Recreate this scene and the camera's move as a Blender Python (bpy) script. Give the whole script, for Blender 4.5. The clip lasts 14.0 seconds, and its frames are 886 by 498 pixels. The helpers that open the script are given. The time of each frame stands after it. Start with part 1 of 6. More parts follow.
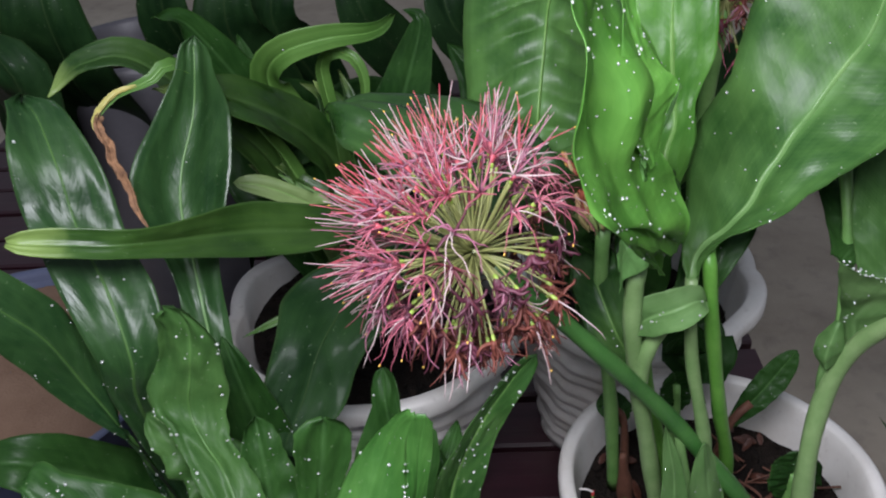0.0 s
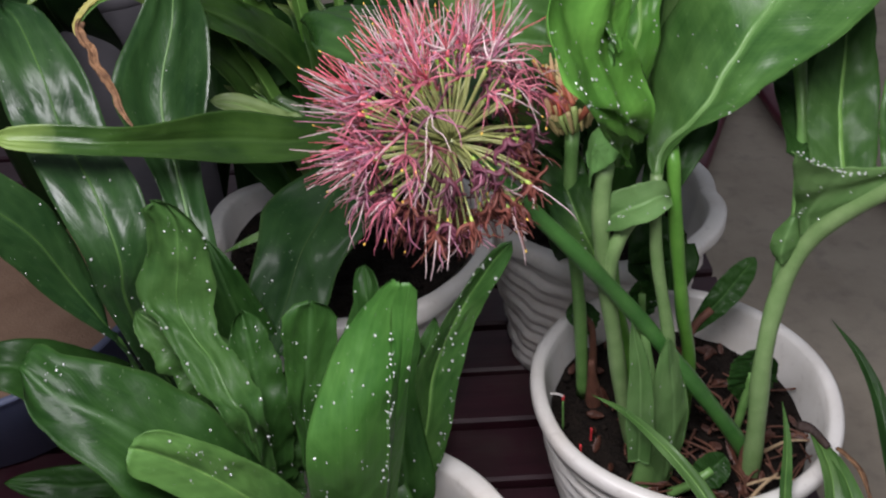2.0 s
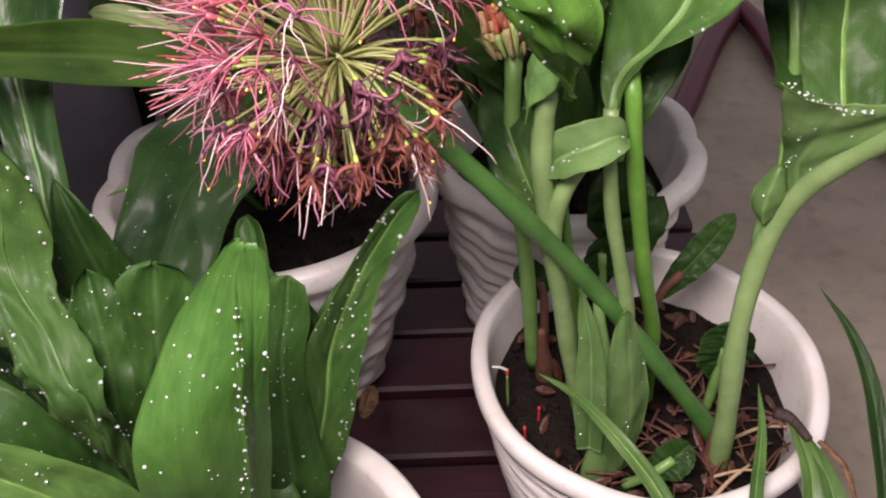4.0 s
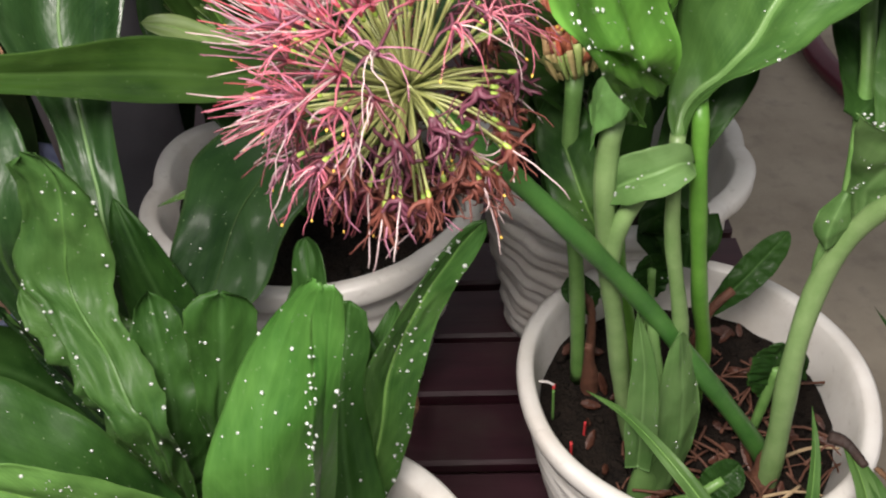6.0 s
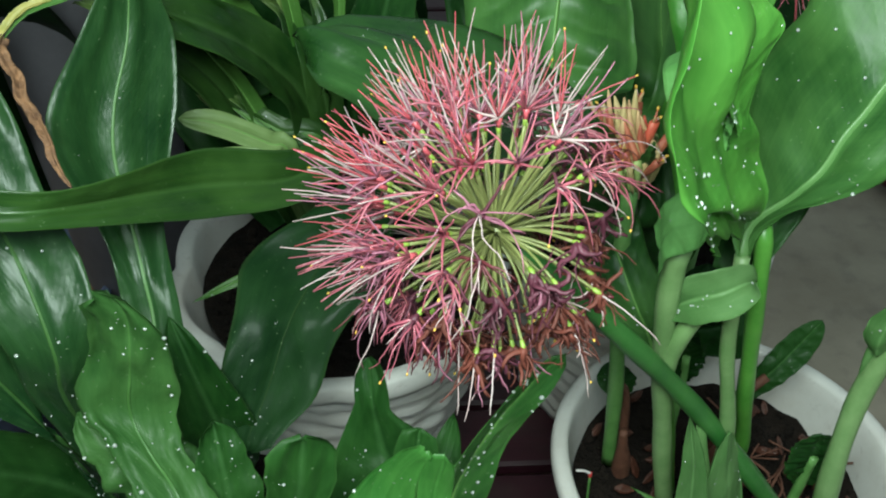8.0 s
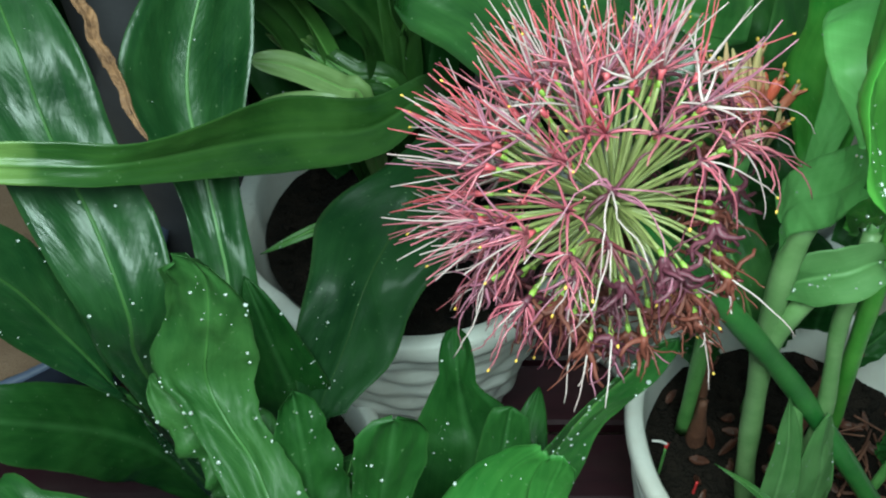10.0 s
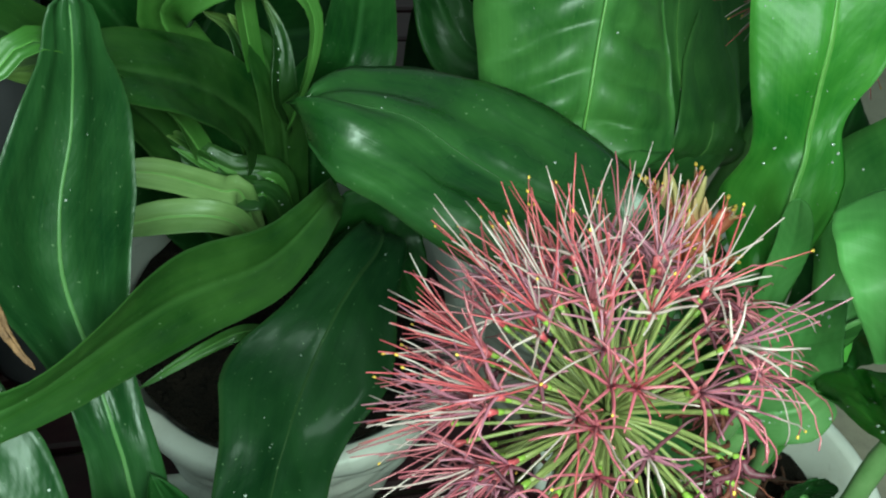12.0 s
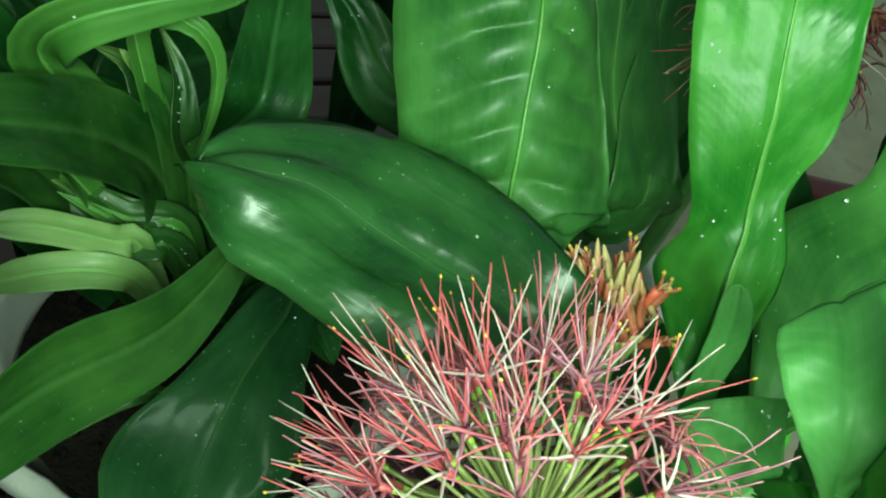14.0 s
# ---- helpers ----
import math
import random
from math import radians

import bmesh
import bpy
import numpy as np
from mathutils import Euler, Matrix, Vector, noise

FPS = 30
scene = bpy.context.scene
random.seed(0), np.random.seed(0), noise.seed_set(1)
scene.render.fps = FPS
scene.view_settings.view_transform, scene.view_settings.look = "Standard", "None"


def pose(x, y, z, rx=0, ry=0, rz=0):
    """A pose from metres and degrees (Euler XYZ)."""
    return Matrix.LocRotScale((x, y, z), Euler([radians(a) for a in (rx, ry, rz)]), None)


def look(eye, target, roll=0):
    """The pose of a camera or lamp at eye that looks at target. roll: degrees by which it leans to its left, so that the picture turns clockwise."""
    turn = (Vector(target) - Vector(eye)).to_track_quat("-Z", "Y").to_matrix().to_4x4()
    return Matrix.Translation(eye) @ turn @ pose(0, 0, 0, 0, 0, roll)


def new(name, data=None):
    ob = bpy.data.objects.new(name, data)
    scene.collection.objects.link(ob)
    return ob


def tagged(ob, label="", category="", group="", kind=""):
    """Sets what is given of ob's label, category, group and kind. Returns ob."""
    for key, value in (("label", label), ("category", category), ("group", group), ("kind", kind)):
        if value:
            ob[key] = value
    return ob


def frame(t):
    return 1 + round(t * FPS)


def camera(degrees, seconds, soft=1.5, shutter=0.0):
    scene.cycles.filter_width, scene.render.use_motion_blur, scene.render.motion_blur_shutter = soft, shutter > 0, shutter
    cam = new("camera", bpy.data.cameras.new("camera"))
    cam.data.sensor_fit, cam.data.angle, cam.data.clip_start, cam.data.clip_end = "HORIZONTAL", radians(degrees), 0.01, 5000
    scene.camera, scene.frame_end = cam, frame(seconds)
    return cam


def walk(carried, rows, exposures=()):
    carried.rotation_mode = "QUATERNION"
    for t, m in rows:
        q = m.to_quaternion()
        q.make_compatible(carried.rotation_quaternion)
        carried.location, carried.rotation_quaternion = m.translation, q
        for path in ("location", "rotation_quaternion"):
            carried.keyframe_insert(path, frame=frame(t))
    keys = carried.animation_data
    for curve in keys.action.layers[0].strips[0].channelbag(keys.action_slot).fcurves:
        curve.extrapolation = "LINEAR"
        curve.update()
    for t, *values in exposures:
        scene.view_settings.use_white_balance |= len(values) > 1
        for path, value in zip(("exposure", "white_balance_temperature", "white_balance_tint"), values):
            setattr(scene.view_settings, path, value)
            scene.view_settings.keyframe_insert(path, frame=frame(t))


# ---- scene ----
# ---- camera ----
cam = camera(55.6, 14.0, 2.1, 0.25)
METRES, EYE, TILT, LEAN, TURN = 0.8, 1.0, -35.3, 2.8, 0.0
ROWS = [
    (0.0, 0.0, 0.0, 0.0, 0.0, 0.0, -0.0),
    (0.5, 0.0142, 0.0555, 0.0076, 0.33, -0.51, -0.3),
    (1.0, 0.0076, 0.0664, 0.0052, 0.62, -1.08, -0.73),
    (1.5, 0.0094, 0.029, -0.0134, -0.23, -1.58, -0.46),
    (2.0, -0.0122, -0.033, -0.0617, -2.4, -2.26, 0.72),
    (2.5, -0.0004, -0.0531, -0.1002, -4.44, -3.08, 1.31),
    (3.0, 0.0279, 0.0113, -0.0974, -4.58, -3.93, 0.86),
    (5.5, 0.0651, 0.139, -0.0496, -1.34, -7.37, -1.48),
    (6.0, 0.0314, 0.1256, -0.0368, -1.51, -6.98, -1.06),
    (6.5, 0.0034, 0.1279, -0.0012, -3.13, -6.44, -0.88),
    (7.0, -0.0258, 0.138, 0.0261, -4.17, -6.02, -0.93),
    (9.5, -0.0619, 0.1836, 0.0476, -2.73, -7.05, -1.73),
    (10.0, -0.0798, 0.1911, 0.0503, -1.04, -10.21, -2.39),
    (10.5, -0.1099, 0.1928, 0.0935, -3.52, -9.81, -0.49),
    (11.0, -0.1431, 0.232, 0.1301, -9.3, -10.42, 0.21),
    (11.5, -0.1467, 0.2775, 0.1484, -12.89, -11.5, -0.89),
    (12.0, -0.1553, 0.2918, 0.167, -14.27, -12.82, -1.34),
    (12.5, -0.1365, 0.3121, 0.1959, -15.94, -13.24, -1.46),
    (13.0, -0.1394, 0.3418, 0.2152, -17.79, -12.73, -1.59),
    (13.5, -0.1396, 0.3509, 0.2088, -18.73, -12.81, -2.38),
    (14.0, -0.1229, 0.3482, 0.2057, -17.95, -13.2, -2.95),
]
EXPOSURES = [(0.0, 0.03, 5850, 16), (1.5, 0.05, 5800, 8), (2.5, -0.12, 6650, 30), (3.0, 0.22, 6850, 32), (5.5, 0.60, 6900, 22), (7.0, 0.12, 6200, -4), (9.5, 0.15, 5500, -22), (10.5, 0.16, 5350, -28), (12.0, 0.08, 5750, -35), (14.0, 0.40, 6200, -48)]
RIMS = [
    (3.2, (0.0321, -0.0116, 0.9129), (0.0672, 0.757, 0.2742), -1.11),
    (5.3, (0.0492, 0.0657, 0.8979), (0.0509, 0.8007, 0.2198), -1.02),
    (7.2, (-0.0286, 0.1048, 0.9608), (0.0159, 0.8564, 0.3028), 0.75),
    (9.3, (-0.0424, 0.1333, 0.9594), (-0.0301, 0.8864, 0.3016), -0.65),
]
PATH = [(t, pose(0, 0, EYE, TILT, LEAN, TURN) @ pose(METRES * x, METRES * y, METRES * z, 90 + pitch, roll, yaw)) for t, x, y, z, yaw, pitch, roll in ROWS]
walk(cam, sorted(PATH + [(t, look(eye, target, roll)) for t, eye, target, roll in RIMS], key=lambda row: row[0]), EXPOSURES)

# ---- world and lights ----
world = bpy.data.worlds.new("night")
scene.world = world
world.use_nodes = True
back = world.node_tree.nodes["Background"]
back.inputs["Color"].default_value = (0.86, 0.90, 0.94, 1)
back.inputs["Strength"].default_value = 0.27

torch = bpy.data.lights.new("torch", "AREA")
torch.shape, torch.size, torch.size_y = "ELLIPSE", 0.42, 0.20
torch.energy, torch.color = 8.6, (1.0, 0.97, 0.93)
new("torch", torch).matrix_world = look((-0.075, 0.09, 1.12), (0.07, 0.52, 0.55))

# ---- materials ----


def shader(name, rough=0.5, metal=0.0, spec=0.5):
    m = bpy.data.materials.new(name)
    m.use_nodes = True
    b = m.node_tree.nodes["Principled BSDF"]
    b.inputs["Roughness"].default_value = rough
    b.inputs["Metallic"].default_value = metal
    b.inputs["Specular IOR Level"].default_value = spec
    return m, m.node_tree, b


def node(tree, kind, **values):
    n = tree.nodes.new(kind)
    for k, v in values.items():
        n.inputs[k.replace("_", " ")].default_value = v
    return n


def maths(tree, op, a, b=None, c=None):
    n = tree.nodes.new("ShaderNodeMath")
    n.operation = op
    for i, v in enumerate((a, b, c)):
        if v is None:
            continue
        if isinstance(v, (int, float)):
            n.inputs[i].default_value = v
        else:
            tree.links.new(v, n.inputs[i])
    return n.outputs[0]


def blend(tree, fac, a, b):
    n = tree.nodes.new("ShaderNodeMix")
    n.data_type = "RGBA"
    for sock, v in ((n.inputs[0], fac), (n.inputs[6], a), (n.inputs[7], b)):
        if isinstance(v, (int, float)):
            sock.default_value = v
        elif isinstance(v, tuple):
            sock.default_value = (*v, 1) if len(v) == 3 else v
        else:
            tree.links.new(v, sock)
    return n.outputs[2]


def ramp(tree, fac, lo, hi):
    n = tree.nodes.new("ShaderNodeMapRange")
    n.inputs["From Min"].default_value, n.inputs["From Max"].default_value = lo, hi
    tree.links.new(fac, n.inputs["Value"])
    return n.outputs["Result"]


def bump(tree, bsdf, height, strength=0.3, distance=0.002):
    n = node(tree, "ShaderNodeBump", Strength=strength, Distance=distance)
    tree.links.new(height, n.inputs["Height"])
    tree.links.new(n.outputs["Normal"], bsdf.inputs["Normal"])


def grain(tree, scale, detail=4.0, rough=0.55):
    pos = tree.nodes.new("ShaderNodeTexCoord")
    n = node(tree, "ShaderNodeTexNoise", Scale=scale, Detail=detail, Roughness=rough)
    tree.links.new(pos.outputs["Object"], n.inputs["Vector"])
    return n.outputs["Fac"]


def leaf_material(name, dark, light, rough, veins=16.0, relief=0.35, spec=0.5, tip=None, thin=0.26, keel_tone=0.42):
    m, t, b = shader(name, rough, 0.0, spec)
    uv = t.nodes.new("ShaderNodeUVMap")
    xyz = t.nodes.new("ShaderNodeSeparateXYZ")
    t.links.new(uv.outputs["UV"], xyz.inputs[0])
    across = maths(t, "MULTIPLY", maths(t, "ABSOLUTE", maths(t, "SUBTRACT", xyz.outputs[0], 0.5)), 2.0)
    wob = grain(t, 35.0, 3.0)
    along = maths(t, "ADD", maths(t, "SUBTRACT", xyz.outputs[1], maths(t, "MULTIPLY", across, 0.16)), maths(t, "MULTIPLY", wob, 0.05))
    lateral = maths(t, "SINE", maths(t, "MULTIPLY", along, veins * 6.2832))
    lateral = maths(t, "POWER", maths(t, "MULTIPLY_ADD", lateral, 0.5, 0.5), 2.0)
    info = t.nodes.new("ShaderNodeObjectInfo")
    long = t.nodes.new("ShaderNodeCombineXYZ")
    t.links.new(maths(t, "MULTIPLY", xyz.outputs[0], 17.0), long.inputs[0])
    t.links.new(maths(t, "MULTIPLY", xyz.outputs[1], 3.0), long.inputs[1])
    t.links.new(maths(t, "MULTIPLY", info.outputs["Random"], 40.0), long.inputs[2])
    fibre = node(t, "ShaderNodeTexNoise", Scale=1.0, Detail=5.0, Roughness=0.6)
    t.links.new(long.outputs[0], fibre.inputs["Vector"])
    streak = ramp(t, fibre.outputs["Fac"], 0.25, 0.75)
    patch = ramp(t, grain(t, 17.0, 4.0), 0.34, 0.66)
    tone = maths(t, "MULTIPLY_ADD", info.outputs["Random"], 0.26, maths(t, "MULTIPLY", patch, 0.62))
    tone = maths(t, "ADD", tone, maths(t, "MULTIPLY", streak, 0.26))
    tone = maths(t, "ADD", tone, maths(t, "MULTIPLY", lateral, 0.10))
    # fine lines that run the length of the blade
    lines = t.nodes.new("ShaderNodeCombineXYZ")
    t.links.new(maths(t, "MULTIPLY", xyz.outputs[0], 70.0), lines.inputs[0])
    t.links.new(maths(t, "MULTIPLY", xyz.outputs[1], 4.0), lines.inputs[1])
    t.links.new(maths(t, "MULTIPLY", info.outputs["Random"], 90.0), lines.inputs[2])
    thread = node(t, "ShaderNodeTexNoise", Scale=1.0, Detail=3.0, Roughness=0.6)
    t.links.new(lines.outputs[0], thread.inputs["Vector"])
    hair = ramp(t, thread.outputs["Fac"], 0.34, 0.66)
    tone = maths(t, "MULTIPLY_ADD", hair, 0.14, maths(t, "SUBTRACT", tone, 0.12))
    base = blend(t, tone, dark, light)
    # the blade pales towards its midrib
    keel = maths(t, "SUBTRACT", 1.0, ramp(t, maths(t, "MULTIPLY_ADD", streak, 0.05, across), 0.02, 0.15))
    base = blend(t, maths(t, "MULTIPLY", keel, keel_tone), base, tuple(1.5 * c + 0.02 for c in light))
    if tip:
        base = blend(t, ramp(t, maths(t, "MULTIPLY_ADD", patch, 0.10, xyz.outputs[1]), 0.96, 1.06), base, tip)
    edge = ramp(t, across, 0.93, 1.0)
    base = blend(t, maths(t, "MULTIPLY", edge, 0.05), base, (0.25, 0.36, 0.12))
    speck = ramp(t, grain(t, 420.0, 2.0), 0.70, 0.76)
    base = blend(t, maths(t, "MULTIPLY", speck, 0.35), base, (0.30, 0.42, 0.22))
    t.links.new(base, b.inputs["Base Color"])
    t.links.new(maths(t, "MULTIPLY_ADD", patch, 0.20, rough - 0.05), b.inputs["Roughness"])
    fine = maths(t, "SINE", maths(t, "MULTIPLY", along, veins * 4.3 * 6.2832))
    fine = maths(t, "MULTIPLY_ADD", fine, 0.5, 0.5)
    base = blend(t, maths(t, "MULTIPLY", fine, 0.07), base, light)
    t.links.new(base, b.inputs["Base Color"])
    height = maths(t, "ADD", maths(t, "MULTIPLY_ADD", lateral, 0.13, maths(t, "MULTIPLY", fine, 0.03)), maths(t, "MULTIPLY_ADD", streak, 0.07, maths(t, "MULTIPLY", hair, 0.03)))
    height = maths(t, "ADD", height, maths(t, "MULTIPLY_ADD", grain(t, 22.0, 2.0), 1.5, maths(t, "MULTIPLY_ADD", grain(t, 60.0, 2.0), 0.75, maths(t, "MULTIPLY", grain(t, 170.0, 2.0), 0.10))))
    bump(t, b, height, relief, 0.0024)
    # a wet film
    b.inputs["Coat Weight"].default_value = 0.035
    b.inputs["Coat Roughness"].default_value = 0.16
    # thin blades let some light through
    glow = t.nodes.new("ShaderNodeBsdfTranslucent")
    t.links.new(blend(t, 0.5, base, light), glow.inputs["Color"])
    both = node(t, "ShaderNodeMixShader", Fac=thin)
    t.links.new(b.outputs[0], both.inputs[1])
    t.links.new(glow.outputs[0], both.inputs[2])
    t.links.new(both.outputs[0], t.nodes["Material Output"].inputs["Surface"])
    return m


def plain_material(name, dark, light, rough, scale=60.0, relief=0.2, depth=0.001, spec=0.5, fine=300.0):
    m, t, b = shader(name, rough, 0.0, spec)
    a = ramp(t, grain(t, scale, 5.0), 0.3, 0.7)
    f = grain(t, fine, 3.0)
    info = t.nodes.new("ShaderNodeObjectInfo")
    tone = maths(t, "ADD", maths(t, "MULTIPLY", a, 0.6), maths(t, "MULTIPLY_ADD", f, 0.3, maths(t, "MULTIPLY", info.outputs["Random"], 0.15)))
    t.links.new(blend(t, tone, dark, light), b.inputs["Base Color"])
    bump(t, b, maths(t, "ADD", a, f), relief, depth)
    return m


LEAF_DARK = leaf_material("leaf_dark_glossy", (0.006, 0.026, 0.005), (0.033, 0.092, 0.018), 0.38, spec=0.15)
LEAF_WET = leaf_material("leaf_dark_wet", (0.006, 0.025, 0.008), (0.036, 0.090, 0.024), 0.30, 16.0, 0.45, 0.30, keel_tone=0.30)
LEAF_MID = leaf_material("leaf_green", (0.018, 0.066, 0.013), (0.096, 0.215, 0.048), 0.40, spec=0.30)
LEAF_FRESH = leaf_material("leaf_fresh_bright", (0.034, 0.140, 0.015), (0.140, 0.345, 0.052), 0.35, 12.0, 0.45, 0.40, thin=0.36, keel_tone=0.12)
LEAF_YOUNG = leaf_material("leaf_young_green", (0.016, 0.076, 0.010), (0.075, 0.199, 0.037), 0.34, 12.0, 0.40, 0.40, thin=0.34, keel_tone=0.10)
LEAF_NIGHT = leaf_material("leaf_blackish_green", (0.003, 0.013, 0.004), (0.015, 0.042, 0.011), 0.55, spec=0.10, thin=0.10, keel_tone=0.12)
LEAF_SHEATH = leaf_material("leaf_sheath_pale", (0.060, 0.150, 0.036), (0.150, 0.270, 0.090), 0.42, 3.0, 0.3, 0.4)
LEAF_PALE = leaf_material("leaf_pale_dull", (0.019, 0.061, 0.014), (0.061, 0.139, 0.033), 0.44, 12.0, 0.6, 0.18, keel_tone=0.25)
STRAP = leaf_material("leaf_strap_yellowgreen", (0.030, 0.095, 0.012), (0.110, 0.225, 0.044), 0.36, 2.0, 0.25)
LEAF_GLOSS = leaf_material("leaf_shiny_lacquered", (0.006, 0.028, 0.006), (0.040, 0.106, 0.019), 0.25, 14.0, 0.45, 0.6)
LEAF_OLIVE = leaf_material("leaf_olive", (0.008, 0.032, 0.006), (0.046, 0.104, 0.017), 0.36, 10.0, 0.35, 0.45, (0.20, 0.29, 0.075))
STRAP_DULL = leaf_material("leaf_strap_dull", (0.030, 0.090, 0.018), (0.105, 0.215, 0.050), 0.42, 2.0, 0.25, 0.4)
STRAP_PALE = leaf_material("leaf_strap_bleached", (0.085, 0.165, 0.036), (0.250, 0.350, 0.125), 0.40, 2.0, 0.25)
# pale green, brightened further to offset the torch shadow on these pieces
LEAF_PALE_LIT = leaf_material("leaf_pale_lit", (0.100, 0.265, 0.055), (0.210, 0.430, 0.130), 0.45, 12.0, 0.25, 0.3, thin=0.30, keel_tone=0.0)
RIB = plain_material("leaf_midrib_pale", (0.085, 0.21, 0.035), (0.185, 0.33, 0.085), 0.45, 90.0)
STEM = plain_material("stem_green", (0.085, 0.22, 0.045), (0.22, 0.40, 0.12), 0.42, 40.0, 0.15)
SHEATH = plain_material("sheath_green", (0.065, 0.155, 0.038), (0.165, 0.290, 0.095), 0.42, 26.0, 0.25)
STEM_PALE = plain_material("stalk_pale_green", (0.102, 0.200, 0.055), (0.230, 0.340, 0.140), 0.42, 40.0, 0.2)
STEM_BRIGHT = plain_material("stalk_bright_green", (0.060, 0.200, 0.020), (0.150, 0.340, 0.055), 0.40, 40.0, 0.15)
SCAPE = plain_material("scape_dark_green", (0.022, 0.093, 0.018), (0.068, 0.195, 0.039), 0.38, 40.0, 0.15)
DRY = plain_material("dry_leaf_brown", (0.022, 0.007, 0.004), (0.26, 0.135, 0.062), 0.75, 130.0, 0.8, 0.002)
YELLOWED = plain_material("leaf_yellowed", (0.16, 0.17, 0.03), (0.36, 0.31, 0.09), 0.5, 120.0, 0.4)
STRAW = plain_material("dry_straw", (0.30, 0.19, 0.10), (0.55, 0.42, 0.26), 0.8, 120.0, 0.5)
SKIN = plain_material("bulb_skin_brown", (0.06, 0.022, 0.014), (0.17, 0.07, 0.04), 0.7, 90.0, 0.6, 0.002)
SKIN_DARK = plain_material("dried_leaf_black_brown", (0.012, 0.006, 0.005), (0.045, 0.022, 0.016), 0.7, 90.0, 0.6, 0.002)
SKIN_BARK = plain_material("bark_red_brown", (0.018, 0.007, 0.005), (0.110, 0.038, 0.022), 0.45, 120.0, 0.6, 0.002)
SOIL = plain_material("soil_dark", (0.003, 0.0025, 0.002), (0.022, 0.015, 0.011), 0.95, 45.0, 1.0, 0.006, 0.2)
SOIL_BROWN = plain_material("soil_brown", (0.035, 0.020, 0.013), (0.11, 0.065, 0.042), 0.95, 45.0, 1.0, 0.006, 0.2)
PETAL_RED = plain_material("filament_coral_red", (0.330, 0.028, 0.052), (0.520, 0.120, 0.142), 0.38)
PETAL_PINK = plain_material("filament_pink", (0.258, 0.038, 0.076), (0.450, 0.150, 0.186), 0.32)
PETAL_MAUVE = plain_material("filament_mauve", (0.215, 0.052, 0.102), (0.380, 0.172, 0.240), 0.38)
PETAL_PALE = plain_material("filament_faded_pink", (0.343, 0.207, 0.218), (0.496, 0.413, 0.402), 0.32)
PETAL_PURPLE = plain_material("floret_withered_purple", (0.036, 0.006, 0.013), (0.132, 0.033, 0.058), 0.55)
PETAL_CRIMSON = plain_material("floret_withered_crimson", (0.047, 0.006, 0.010), (0.149, 0.028, 0.037), 0.55)
PETAL_BROWN = plain_material("floret_withered_brown", (0.041, 0.009, 0.007), (0.165, 0.041, 0.025), 0.65)
PEDICEL = plain_material("pedicel_yellow_green", (0.130, 0.150, 0.040), (0.300, 0.310, 0.115), 0.45)
OVARY = plain_material("ovary_lime", (0.150, 0.255, 0.030), (0.315, 0.405, 0.075), 0.4)
ANTHER = plain_material("anther_yellow", (0.48, 0.27, 0.03), (0.72, 0.48, 0.09), 0.6)
BUD = plain_material("bud_cream_green", (0.34, 0.27, 0.10), (0.60, 0.47, 0.23), 0.55)
BUD_TAN = plain_material("bud_tan", (0.34, 0.20, 0.09), (0.62, 0.42, 0.22), 0.6)
BUD_GREEN = plain_material("bud_lime", (0.20, 0.33, 0.07), (0.46, 0.56, 0.20), 0.5)
BUD_BRICK = plain_material("bud_brick_red", (0.20, 0.030, 0.020), (0.50, 0.17, 0.09), 0.55)
BRACT = plain_material("bract_dull_green", (0.10, 0.16, 0.04), (0.26, 0.26, 0.10), 0.55, 90.0, 0.4)
BUD_RED = plain_material("bud_red", (0.42, 0.035, 0.03), (0.70, 0.20, 0.10), 0.5)
INCENSE = plain_material("stick_red", (0.50, 0.02, 0.03), (0.70, 0.06, 0.06), 0.6)
INCENSE_STEM = plain_material("stem_green", (0.085, 0.22, 0.045), (0.22, 0.40, 0.12), 0.42, 40.0, 0.15)
ASH = plain_material("ash_grey_white", (0.5, 0.45, 0.42), (0.75, 0.7, 0.68), 0.9)


def pot_material(name, grime=0.55):
    m, t, b = shader(name, 0.42)
    a = ramp(t, grain(t, 11.0, 7.0, 0.65), 0.42, 0.72)
    f = ramp(t, grain(t, 80.0, 6.0, 0.7), 0.58, 0.74)
    base = blend(t, maths(t, "MULTIPLY", a, grime), (0.75, 0.725, 0.685), (0.50, 0.435, 0.365))
    base = blend(t, maths(t, "MULTIPLY", f, 0.35), base, (0.30, 0.26, 0.23))
    t.links.new(base, b.inputs["Base Color"])
    t.links.new(maths(t, "MULTIPLY_ADD", a, 0.25, 0.36), b.inputs["Roughness"])
    bump(t, b, grain(t, 220.0, 3.0), 0.12, 0.0006)
    return m


POT = pot_material("white_glazed_pot")
POT_OLD = pot_material("white_pot_weathered", 0.75)


POT_GREY = plain_material("dusty_grey_plastic", (0.060, 0.058, 0.066), (0.125, 0.118, 0.132), 0.5, 14.0, 0.15)


